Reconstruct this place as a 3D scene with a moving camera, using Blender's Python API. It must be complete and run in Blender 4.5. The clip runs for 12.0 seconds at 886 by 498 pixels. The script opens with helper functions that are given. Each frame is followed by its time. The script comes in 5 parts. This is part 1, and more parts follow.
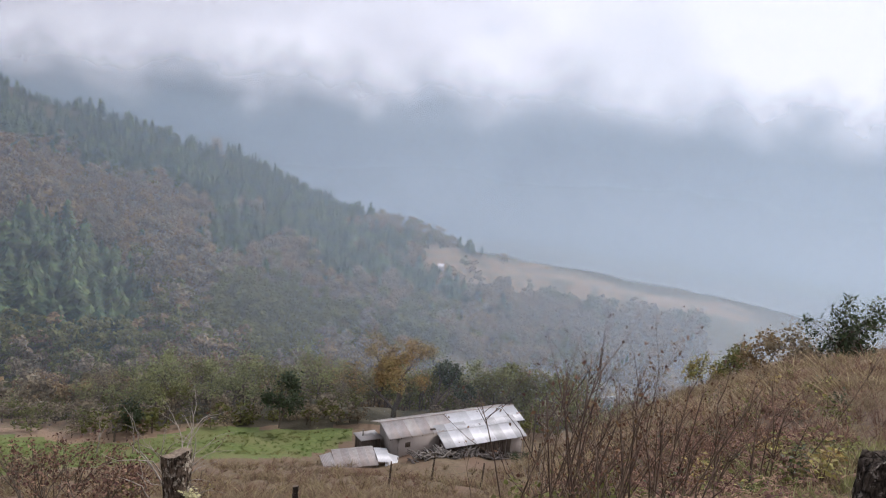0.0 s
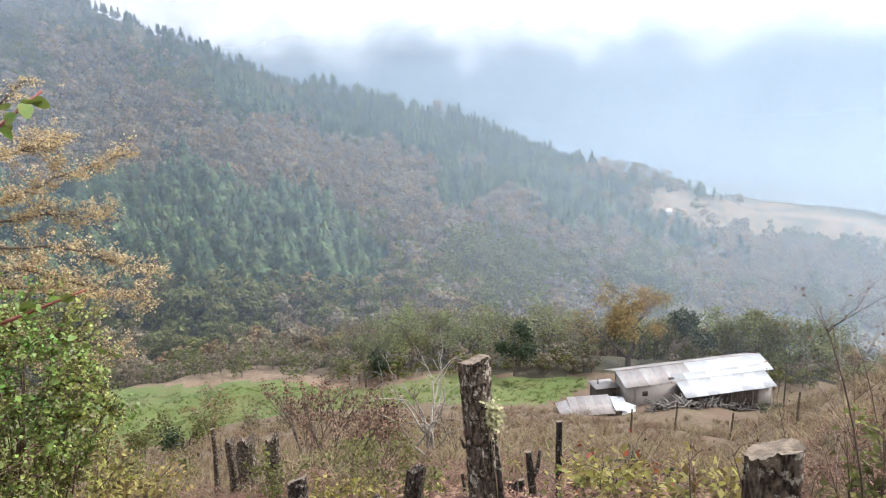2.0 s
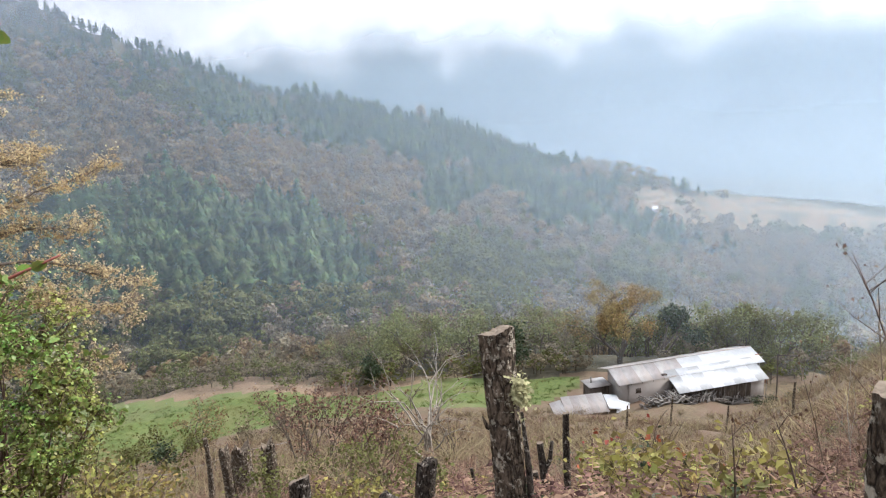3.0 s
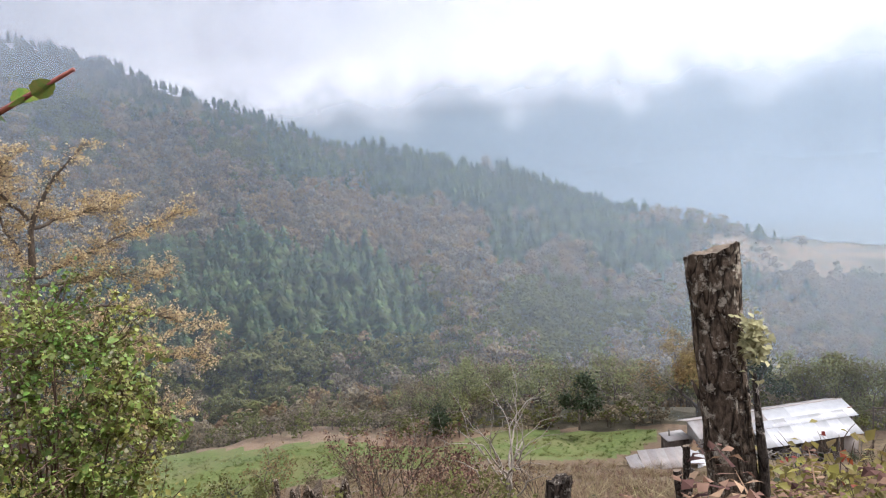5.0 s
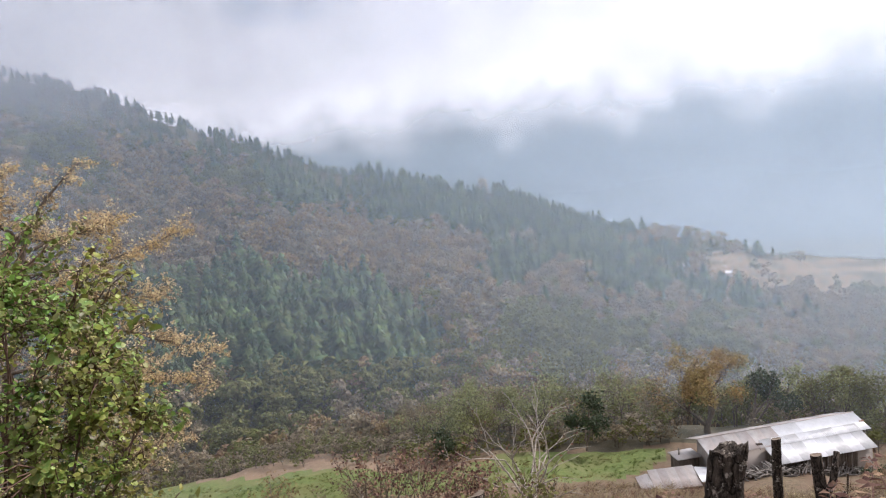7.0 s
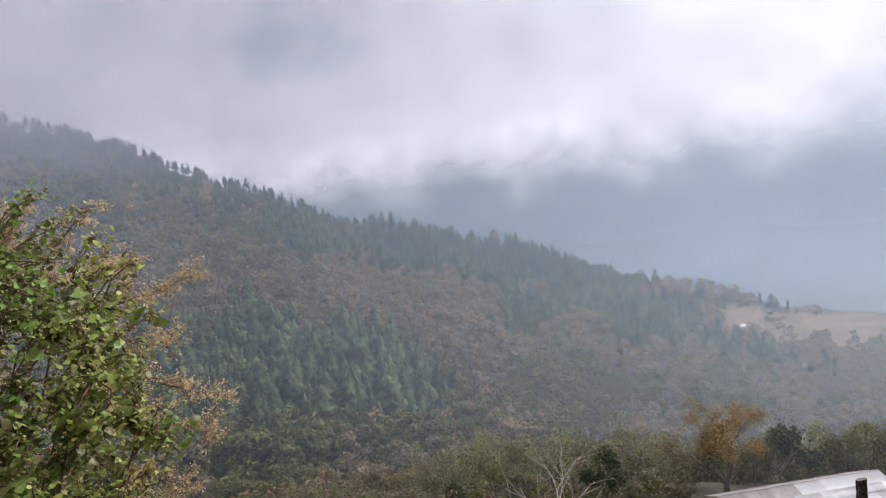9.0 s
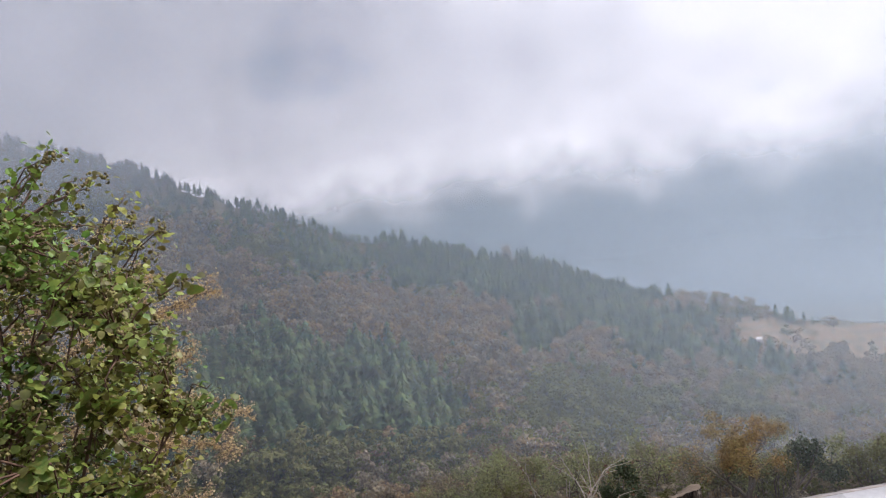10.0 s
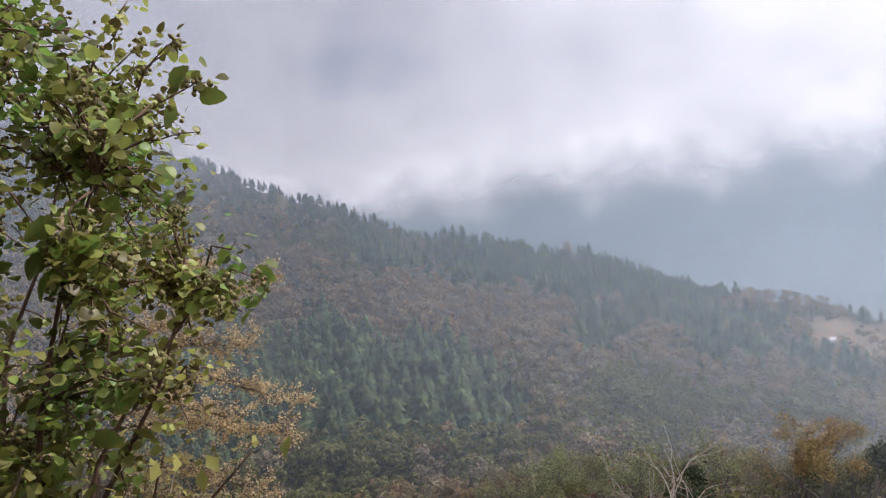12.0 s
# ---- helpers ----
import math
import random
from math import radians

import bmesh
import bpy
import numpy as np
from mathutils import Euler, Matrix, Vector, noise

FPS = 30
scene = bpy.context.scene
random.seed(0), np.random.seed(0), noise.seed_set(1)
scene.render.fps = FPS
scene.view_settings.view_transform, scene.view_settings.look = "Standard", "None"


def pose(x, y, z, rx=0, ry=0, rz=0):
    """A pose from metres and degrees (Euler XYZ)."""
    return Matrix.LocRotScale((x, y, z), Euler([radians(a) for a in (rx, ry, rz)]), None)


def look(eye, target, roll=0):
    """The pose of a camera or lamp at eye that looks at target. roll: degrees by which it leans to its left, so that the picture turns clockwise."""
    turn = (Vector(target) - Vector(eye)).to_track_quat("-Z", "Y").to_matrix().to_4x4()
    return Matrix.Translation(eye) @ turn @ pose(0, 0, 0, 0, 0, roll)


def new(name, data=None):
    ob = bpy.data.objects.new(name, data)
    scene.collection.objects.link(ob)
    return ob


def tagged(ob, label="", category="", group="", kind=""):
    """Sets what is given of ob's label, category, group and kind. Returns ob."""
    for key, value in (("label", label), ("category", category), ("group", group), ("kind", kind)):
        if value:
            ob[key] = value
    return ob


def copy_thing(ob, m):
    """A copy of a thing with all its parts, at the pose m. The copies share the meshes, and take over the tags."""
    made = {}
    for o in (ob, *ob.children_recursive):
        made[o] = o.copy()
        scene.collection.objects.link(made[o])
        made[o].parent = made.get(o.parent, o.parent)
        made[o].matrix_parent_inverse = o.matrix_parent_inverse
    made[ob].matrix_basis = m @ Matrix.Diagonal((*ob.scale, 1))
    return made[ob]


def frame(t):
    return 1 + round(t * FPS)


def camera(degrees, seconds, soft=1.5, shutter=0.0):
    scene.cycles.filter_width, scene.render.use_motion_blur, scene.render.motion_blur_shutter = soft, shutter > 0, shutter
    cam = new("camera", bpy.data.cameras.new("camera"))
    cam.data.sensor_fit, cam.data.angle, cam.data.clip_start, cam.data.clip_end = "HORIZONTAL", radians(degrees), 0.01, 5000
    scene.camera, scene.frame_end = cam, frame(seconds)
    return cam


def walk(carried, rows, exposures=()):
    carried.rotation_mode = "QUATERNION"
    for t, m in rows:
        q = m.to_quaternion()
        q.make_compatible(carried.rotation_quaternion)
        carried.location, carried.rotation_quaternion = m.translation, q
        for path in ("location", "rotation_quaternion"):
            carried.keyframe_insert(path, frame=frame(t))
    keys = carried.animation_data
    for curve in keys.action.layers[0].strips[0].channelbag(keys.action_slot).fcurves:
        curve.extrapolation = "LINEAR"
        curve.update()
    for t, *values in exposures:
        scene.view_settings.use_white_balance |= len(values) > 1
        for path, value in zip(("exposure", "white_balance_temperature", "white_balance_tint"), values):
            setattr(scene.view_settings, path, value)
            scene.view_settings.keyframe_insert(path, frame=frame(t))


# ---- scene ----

def aim(x, y, z, yaw, pitch, roll):
    """Camera pose from place, heading, tilt and lean in degrees."""
    return pose(x, y, z, 90 + pitch, 0, yaw) @ pose(0, 0, 0, 0, 0, roll)


cam = camera(61.14, 12.0, soft=1.15)
PATH = [
    (0.0, aim(0.000, 0.000, 1.600, 0.13, -9.18, 4.66)),
    (0.5, aim(-0.240, 0.139, 1.399, 4.37, -9.89, 4.33)),
    (1.0, aim(-0.450, 0.262, 1.198, 11.67, -15.29, 2.61)),
    (1.5, aim(-0.544, 0.425, 1.095, 15.02, -16.04, 0.81)),
    (2.0, aim(-0.573, 0.671, 0.997, 17.26, -13.29, -1.74)),
    (2.5, aim(-0.634, 0.884, 0.925, 15.89, -13.98, -2.57)),
    (2.7, aim(-0.693, 0.889, 0.842, 16.21, -13.69, -3.17)),
    (4.3, aim(-1.342, 1.599, 0.178, 16.20, -8.97, -3.39)),
    (4.5, aim(-1.369, 1.683, 0.126, 16.95, -8.70, -3.57)),
    (5.0, aim(-1.535, 1.786, -0.099, 21.10, -8.70, -4.79)),
    (5.5, aim(-1.845, 2.053, -0.242, 24.23, -8.66, -6.16)),
    (6.0, aim(-2.004, 2.396, -0.444, 25.52, -7.39, -7.69)),
    (6.5, aim(-2.265, 2.717, -0.625, 22.37, -7.44, -7.49)),
    (6.7, aim(-2.380, 2.774, -0.761, 21.32, -7.33, -6.95)),
    (8.3, aim(-2.922, 3.272, -1.218, 21.26, -4.35, -3.37)),
    (8.5, aim(-3.008, 3.298, -1.245, 21.47, -4.25, -4.34)),
    (9.0, aim(-3.084, 3.465, -1.392, 21.19, -2.86, -5.67)),
    (9.5, aim(-3.244, 3.684, -1.546, 20.56, -2.59, -7.12)),
    (10.0, aim(-3.532, 3.761, -1.709, 21.90, -1.45, -6.60)),
    (10.5, aim(-3.704, 4.076, -1.887, 25.49, -1.31, -6.31)),
    (11.0, aim(-3.928, 4.350, -2.078, 24.16, -2.18, -6.72)),
    (11.5, aim(-4.209, 4.501, -2.224, 24.45, -1.44, -5.57)),
    (12.0, aim(-4.379, 4.881, -2.428, 26.44, -1.18, -6.44)),
]
walk(cam, PATH, exposures=((0.0, -0.26, 6100, 20), (0.6, -0.20, 6100, 20), (1.1, 0.70, 6000, 17), (2.0, 0.60, 5950, 13), (2.7, 0.54, 5950, 12), (4.3, 0.06, 6050, 18), (5.0, 0.28, 6050, 17), (5.5, 0.34, 6000, 14), (6.0, 0.14, 6050, 16), (6.5, 0.22, 6150, 18), (8.3, -0.20, 6200, 20), (12.0, -0.17, 6250, 21)))

# ---- world and sun ----
SUN_AZ, SUN_EL = -53.0, 47.0      # degrees: azimuth positive to the left of +y


def sky_world():
    w = bpy.data.worlds.new("sky")
    scene.world = w
    w.use_nodes = True
    nt = w.node_tree
    nt.nodes.clear()
    N, L = nt.nodes.new, nt.links.new
    out, bg, sky = N("ShaderNodeOutputWorld"), N("ShaderNodeBackground"), N("ShaderNodeTexSky")
    sky.sky_type, sky.sun_disc = "NISHITA", False
    sky.sun_elevation, sky.sun_rotation = radians(SUN_EL), radians(-SUN_AZ)
    sky.dust_density, sky.air_density = 2.5, 1.0
    bg.inputs["Strength"].default_value = 0.126
    co, mp = N("ShaderNodeTexCoord"), N("ShaderNodeMapping")
    mp.inputs["Scale"].default_value = (1.0, 1.0, 1.7)
    n1 = N("ShaderNodeTexNoise")
    n1.inputs["Scale"].default_value, n1.inputs["Detail"].default_value, n1.inputs["Roughness"].default_value = 4.2, 8, 0.58
    rp = N("ShaderNodeValToRGB")
    rp.color_ramp.elements[0].position, rp.color_ramp.elements[1].position = 0.16, 0.38
    n2 = N("ShaderNodeTexNoise")
    n2.inputs["Scale"].default_value, n2.inputs["Detail"].default_value = 3.4, 6
    tone = N("ShaderNodeValToRGB")
    tone.color_ramp.elements[0].color, tone.color_ramp.elements[1].color = (6.6, 6.5, 6.7, 1), (10.8, 10.7, 10.6, 1)
    tone.color_ramp.elements[0].position, tone.color_ramp.elements[1].position = 0.34, 0.62
    mix = N("ShaderNodeMixRGB")
    aimed = N("ShaderNodeVectorMath")
    aimed.operation = "DOT_PRODUCT"
    aimed.inputs[1].default_value = (-0.67, 0.72, 0.18)      # where the cloud lies thickest, over the hill
    glow = N("ShaderNodeMapRange")
    glow.inputs["From Min"].default_value, glow.inputs["From Max"].default_value = 0.62, 1.0
    glow.inputs["To Min"].default_value, glow.inputs["To Max"].default_value = 0.12, -0.06
    add = N("ShaderNodeMath")
    L(co.outputs["Generated"], aimed.inputs[0])
    L(aimed.outputs["Value"], glow.inputs["Value"])
    L(glow.outputs["Result"], add.inputs[0])
    L(n2.outputs["Fac"], add.inputs[1])
    L(co.outputs["Generated"], mp.inputs["Vector"])
    L(mp.outputs["Vector"], n1.inputs["Vector"])
    L(mp.outputs["Vector"], n2.inputs["Vector"])
    L(n1.outputs["Fac"], rp.inputs["Fac"])
    L(add.outputs["Value"], tone.inputs["Fac"])
    L(rp.outputs["Color"], mix.inputs["Fac"])
    L(sky.outputs["Color"], mix.inputs["Color1"])
    L(tone.outputs["Color"], mix.inputs["Color2"])
    L(mix.outputs["Color"], bg.inputs["Color"])
    L(bg.outputs["Background"], out.inputs["Surface"])


sky_world()
sun = new("sun", bpy.data.lights.new("sun", "SUN"))
sun.data.energy, sun.data.angle, sun.data.color = 5.0, radians(1.2), (1.0, 0.93, 0.82)
sun.matrix_world = look((0, 0, 0), (math.sin(radians(SUN_AZ)) * math.cos(radians(SUN_EL)), -math.cos(radians(SUN_AZ)) * math.cos(radians(SUN_EL)), -math.sin(radians(SUN_EL))))
sun.location = (40, 20, 60)


# ---- materials ----
def material(name, low, high, scale=4.0, rough=0.85, bump=0.3, big=None, island=0.0, objrand=0.0, transl=0.0, metal=0.0, stretch=(1, 1, 1), spec=0.3, coords="Object"):
    """Two-scale noise between two colours, with bump; island / objrand vary the brightness piece by piece."""
    m = bpy.data.materials.new(name)
    m.use_nodes = True
    nt = m.node_tree
    N, L = nt.nodes.new, nt.links.new
    b = nt.nodes["Principled BSDF"]
    b.inputs["Roughness"].default_value, b.inputs["Metallic"].default_value = rough, metal
    b.inputs["Specular IOR Level"].default_value = spec
    co, mp = N("ShaderNodeTexCoord"), N("ShaderNodeMapping")
    mp.inputs["Scale"].default_value = stretch
    L(co.outputs[coords], mp.inputs["Vector"])
    n1 = N("ShaderNodeTexNoise")
    n1.inputs["Scale"].default_value, n1.inputs["Detail"].default_value, n1.inputs["Roughness"].default_value = scale, 6, 0.65
    L(mp.outputs["Vector"], n1.inputs["Vector"])
    r1 = N("ShaderNodeValToRGB")
    r1.color_ramp.elements[0].position, r1.color_ramp.elements[1].position = 0.3, 0.7
    r1.color_ramp.elements[0].color, r1.color_ramp.elements[1].color = (*low, 1), (*high, 1)
    L(n1.outputs["Fac"], r1.inputs["Fac"])
    col = r1.outputs["Color"]
    if big:
        n2 = N("ShaderNodeTexNoise")
        n2.inputs["Scale"].default_value, n2.inputs["Detail"].default_value = scale * 0.13, 3
        L(mp.outputs["Vector"], n2.inputs["Vector"])
        r2 = N("ShaderNodeValToRGB")
        r2.color_ramp.elements[0].position, r2.color_ramp.elements[1].position = 0.42, 0.62
        mx = N("ShaderNodeMixRGB")
        L(n2.outputs["Fac"], r2.inputs["Fac"])
        L(r2.outputs["Color"], mx.inputs["Fac"])
        L(col, mx.inputs["Color1"])
        mx.inputs["Color2"].default_value = (*big, 1)
        col = mx.outputs["Color"]
    if island or objrand:
        src = N("ShaderNodeNewGeometry").outputs["Random Per Island"] if island else N("ShaderNodeObjectInfo").outputs["Random"]
        k = island or objrand
        mr = N("ShaderNodeMapRange")
        mr.inputs["To Min"].default_value, mr.inputs["To Max"].default_value = 1 - k, 1 + k
        L(src, mr.inputs["Value"])
        hs = N("ShaderNodeHueSaturation")
        L(mr.outputs["Result"], hs.inputs["Value"])
        mh = N("ShaderNodeMapRange")
        mh.inputs["To Min"].default_value, mh.inputs["To Max"].default_value = 0.5 - 0.05 * k, 0.5 + 0.05 * k
        L(src, mh.inputs["Value"])
        L(mh.outputs["Result"], hs.inputs["Hue"])
        L(col, hs.inputs["Color"])
        col = hs.outputs["Color"]
    L(col, b.inputs["Base Color"])
    if bump:
        bp = N("ShaderNodeBump")
        bp.inputs["Strength"].default_value, bp.inputs["Distance"].default_value = bump, 0.3 / scale
        L(n1.outputs["Fac"], bp.inputs["Height"])
        L(bp.outputs["Normal"], b.inputs["Normal"])
    if transl:
        t, ms = N("ShaderNodeBsdfTranslucent"), N("ShaderNodeMixShader")
        L(col, t.inputs["Color"])
        ms.inputs["Fac"].default_value = transl
        L(b.outputs["BSDF"], ms.inputs[1])
        L(t.outputs["BSDF"], ms.inputs[2])
        L(ms.outputs["Shader"], nt.nodes["Material Output"].inputs["Surface"])
    return m


def haze_sheet_material(name, color, amount, z0, z1, scale, soft, fade=None, lean=0.0, rise=None, even=False):
    """Haze or cloud painted as tint and opacity on a sheet: lets light through, scatters the rest; changes with height
    between z0 and z1, ragged by noise.
    """
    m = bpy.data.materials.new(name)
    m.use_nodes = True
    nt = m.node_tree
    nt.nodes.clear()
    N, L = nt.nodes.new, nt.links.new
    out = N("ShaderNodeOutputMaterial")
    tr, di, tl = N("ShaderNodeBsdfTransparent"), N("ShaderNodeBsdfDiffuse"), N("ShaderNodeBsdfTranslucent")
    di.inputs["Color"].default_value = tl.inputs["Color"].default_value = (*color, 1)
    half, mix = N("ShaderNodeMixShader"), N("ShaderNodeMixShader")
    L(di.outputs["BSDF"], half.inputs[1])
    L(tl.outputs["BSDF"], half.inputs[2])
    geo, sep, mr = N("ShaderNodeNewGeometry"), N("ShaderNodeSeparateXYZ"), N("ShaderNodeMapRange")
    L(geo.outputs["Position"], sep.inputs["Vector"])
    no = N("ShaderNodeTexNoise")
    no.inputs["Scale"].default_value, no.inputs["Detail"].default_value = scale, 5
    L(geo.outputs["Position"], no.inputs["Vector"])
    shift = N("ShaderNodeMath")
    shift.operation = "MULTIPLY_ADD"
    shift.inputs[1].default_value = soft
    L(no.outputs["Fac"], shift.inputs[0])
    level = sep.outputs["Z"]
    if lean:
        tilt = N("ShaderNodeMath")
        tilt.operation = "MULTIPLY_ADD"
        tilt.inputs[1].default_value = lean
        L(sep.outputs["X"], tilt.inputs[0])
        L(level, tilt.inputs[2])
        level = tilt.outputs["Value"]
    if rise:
        # a column where the painted haze stands higher between four places along x
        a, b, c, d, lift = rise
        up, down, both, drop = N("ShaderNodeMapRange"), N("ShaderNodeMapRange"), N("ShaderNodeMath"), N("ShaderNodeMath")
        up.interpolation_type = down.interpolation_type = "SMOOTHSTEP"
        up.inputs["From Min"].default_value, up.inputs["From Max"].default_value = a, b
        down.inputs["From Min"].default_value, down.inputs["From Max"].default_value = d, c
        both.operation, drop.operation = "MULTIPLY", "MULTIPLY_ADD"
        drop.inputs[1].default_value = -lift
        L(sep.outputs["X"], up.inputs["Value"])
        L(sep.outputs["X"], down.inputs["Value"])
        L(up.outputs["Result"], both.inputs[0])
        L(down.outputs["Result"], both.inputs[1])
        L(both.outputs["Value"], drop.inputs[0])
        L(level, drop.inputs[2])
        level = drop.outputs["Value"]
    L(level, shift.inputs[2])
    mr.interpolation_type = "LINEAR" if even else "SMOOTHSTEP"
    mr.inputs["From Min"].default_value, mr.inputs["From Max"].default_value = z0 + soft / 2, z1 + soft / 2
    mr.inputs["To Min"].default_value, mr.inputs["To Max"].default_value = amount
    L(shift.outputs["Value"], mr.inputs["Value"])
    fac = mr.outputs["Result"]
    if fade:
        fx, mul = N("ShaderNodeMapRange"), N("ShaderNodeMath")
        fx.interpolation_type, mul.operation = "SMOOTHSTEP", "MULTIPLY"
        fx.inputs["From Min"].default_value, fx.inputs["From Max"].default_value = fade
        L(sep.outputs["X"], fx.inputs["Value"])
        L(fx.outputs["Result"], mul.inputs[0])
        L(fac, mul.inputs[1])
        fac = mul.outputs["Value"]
    L(fac, mix.inputs["Fac"])
    L(tr.outputs["BSDF"], mix.inputs[1])
    L(half.outputs["Shader"], mix.inputs[2])
    L(mix.outputs["Shader"], out.inputs["Surface"])
    return m


SOIL = material("trail_soil", (0.10, 0.08, 0.06), (0.27, 0.225, 0.175), 6, 0.95, 0.6, (0.16, 0.12, 0.08))
DRYGRASS = material("dry_grass_ground", (0.085, 0.066, 0.042), (0.21, 0.16, 0.10), 1.6, 0.95, 0.7, (0.155, 0.105, 0.072))
LITTER = material("leaf_litter_ground", (0.03, 0.022, 0.015), (0.13, 0.09, 0.06), 9, 0.95, 0.9, (0.08, 0.055, 0.035))
MEADOW = material("green_field", (0.07, 0.105, 0.03), (0.145, 0.18, 0.05), 1.4, 0.9, 0.6, (0.14, 0.15, 0.055))
BARE = material("bare_field", (0.15, 0.105, 0.07), (0.27, 0.195, 0.13), 0.6, 0.95, 0.4, (0.22, 0.15, 0.10))
WOODFLOOR = material("forest_floor", (0.035, 0.04, 0.02), (0.10, 0.085, 0.05), 0.25, 0.95, 0.5, (0.07, 0.06, 0.04))
VALLEY = material("valley_fields", (0.09, 0.14, 0.06), (0.24, 0.26, 0.16), 0.012, 0.95, 0.0, (0.20, 0.17, 0.11))
PINE = material("pine_needles", (0.011, 0.025, 0.013), (0.042, 0.074, 0.032), 1.2, 0.8, 0.0, (0.085, 0.112, 0.042), island=0.45, transl=0.15)
BARK = material("bark", (0.045, 0.035, 0.026), (0.16, 0.13, 0.10), 9, 0.95, 0.8, stretch=(1, 1, 0.25))
RUSSET = material("winter_russet_twigs", (0.125, 0.083, 0.042), (0.335, 0.24, 0.128), 0.8, 0.9, 0.0, island=0.3, transl=0.42)
OLIVE = material("olive_leaves", (0.07, 0.078, 0.024), (0.185, 0.18, 0.06), 0.8, 0.85, 0.0, island=0.3, transl=0.42)
GREYTWIG = material("grey_winter_twigs", (0.115, 0.092, 0.06), (0.30, 0.248, 0.165), 0.8, 0.9, 0.0, island=0.3, transl=0.42)


# ---- terrain ----
def lerp(v, xs, ys):
    return np.interp(v, xs, ys)


def smooth(v, a, b):
    s = np.clip((v - a) / (b - a), 0, 1)
    return s * s * (3 - 2 * s)


RIDGE_AZ, RIDGE_R = (-40, -20, -10, 0, 10, 20, 30, 40, 50, 60), (760, 680, 620, 575, 560, 545, 520, 480, 450, 430)


def terrain(az, r):
    """Ground height at azimuth az (degrees, left of +y) and distance r, both arrays."""
    near = lerp(r, (0, 3, 5, 9, 12, 20, 25, 60, 100, 112, 150, 200), (0, -1.0, -1.95, -4.5, -6.2, -10.2, -12.6, -29, -47, -50.5, -57, -80))
    side = lerp(az, (-180, -100, -60, -32, -26, -20, -12.5, -5, 50, 62, 90, 130, 180), (-0.7, -0.15, 0.2, 0.40, 0.47, 0.60, 0.78, 1, 1, 0.8, 0.1, -0.5, -0.7))
    crest = smooth(r, 62, 150)
    h = near * (side + (1 - side) * crest * (np.abs(az) < 100))
    trail = smooth(az, 20, 38) * (1 - smooth(az, 58, 80)) * lerp(r, (0.5, 2, 3, 7, 12), (0, 0.75, 1, 1, 0))
    h = h - 0.85 * trail
    rb = lerp(az, (-40, -20, -10, 0, 10, 30, 60), (600, 520, 450, 320, 262, 235, 210))
    zb = lerp(az, (-40, -20, -10, 0, 10, 30, 60), (-165, -160, -140, -98, -84, -80, -78))
    rr = lerp(az, RIDGE_AZ, RIDGE_R)
    el = lerp(az, (-40, -22, -16, -10, -5, -2, 0, 4.6, 8.6, 12.6, 17, 25, 29, 33, 37, 40.6, 44, 50.5, 60), (-12.6, -11.8, -11.3, -10.4, -9.8, -9.2, -8.2, -7.2, -6.1, -4.9, -3.2, -1.5, 0.1, 1.7, 3.5, 4.8, 6.8, 8.8, 10.5))
    zr = rr * np.tan(np.radians(el)) - 0.6
    k = np.clip((r - rb) / (rr - rb), 0, 1)
    hill = zb + (zr - zb) * (0.75 * k + 0.25 * k * k)
    far_r = 1750.0
    beyond = lerp(np.clip((r - rr) / (1300 - rr), 0, 1), (0, 0.35, 1), (0, 0.55, 1))
    hill = np.where(r > rr, zr + (-175 - zr) * beyond, hill)
    fel = lerp(az, (-60, -15, 0, 70), (-0.6, -0.2, -0.8, -1.0))
    top = 4000 * np.tan(np.radians(fel))
    m = np.clip((r - far_r) / (4000 - far_r), 0, 1)
    hill = np.where(r > far_r, -175 + (top + 175) * m ** 0.9, hill)
    valley = smooth(r, 185, rb)
    front = smooth(az, -75, -55) * (1 - smooth(az, 75, 95))
    plain = np.where(r > 150, -57 * side - 0.05 * (r - 150), h)
    h2 = h * (1 - valley) + hill * valley
    h2 = np.where(r < 150, h, h2)
    return h2 * front + np.where(r < 150, h, plain) * (1 - front)


def rough_ground(x, y, r):
    """Lumps that grow with distance."""
    n = np.zeros_like(x)
    for s, a, lo, hi in ((1.7, 0.05, 1, 3), (6.0, 0.22, 4, 12), (26.0, 1.0, 25, 70), (75.0, 3.6, 190, 330)):
        n += a * smooth(r, lo, hi) * (np.sin(x / s * 2.1 + 1.3 * np.sin(y / s * 1.3)) * np.cos(y / s * 1.9 + 0.8 * np.sin(x / s)) + 0.5 * np.sin(x / s * 4.3 + y / s * 3.1))
    return n


def polar(x, y):
    return np.degrees(np.arctan2(-x, y)), np.hypot(x, y)


def ground_at(x, y):
    """Ground height at a place in metres; arrays or numbers."""
    x, y = np.asarray(x, float), np.asarray(y, float)
    az, r = polar(x, y)
    return terrain(az, r) + rough_ground(x, y, r)


def mesh_object(name, verts, faces, mats, index=None, smooth_faces=False):
    """One mesh object from arrays: faces all with the same number of corners."""
    me = bpy.data.meshes.new(name)
    verts, faces = np.asarray(verts, np.float32), np.asarray(faces, np.int32)
    n, k = faces.shape
    me.vertices.add(len(verts))
    me.vertices.foreach_set("co", verts.ravel())
    me.loops.add(n * k)
    me.loops.foreach_set("vertex_index", faces.ravel())
    me.polygons.add(n)
    me.polygons.foreach_set("loop_start", np.arange(0, n * k, k, dtype=np.int32))
    for m in mats:
        me.materials.append(m)
    if index is not None:
        me.polygons.foreach_set("material_index", np.asarray(index, np.int32))
    me.polygons.foreach_set("use_smooth", np.full(n, smooth_faces))
    me.update(calc_edges=True)
    me.validate()
    return new(name, me)


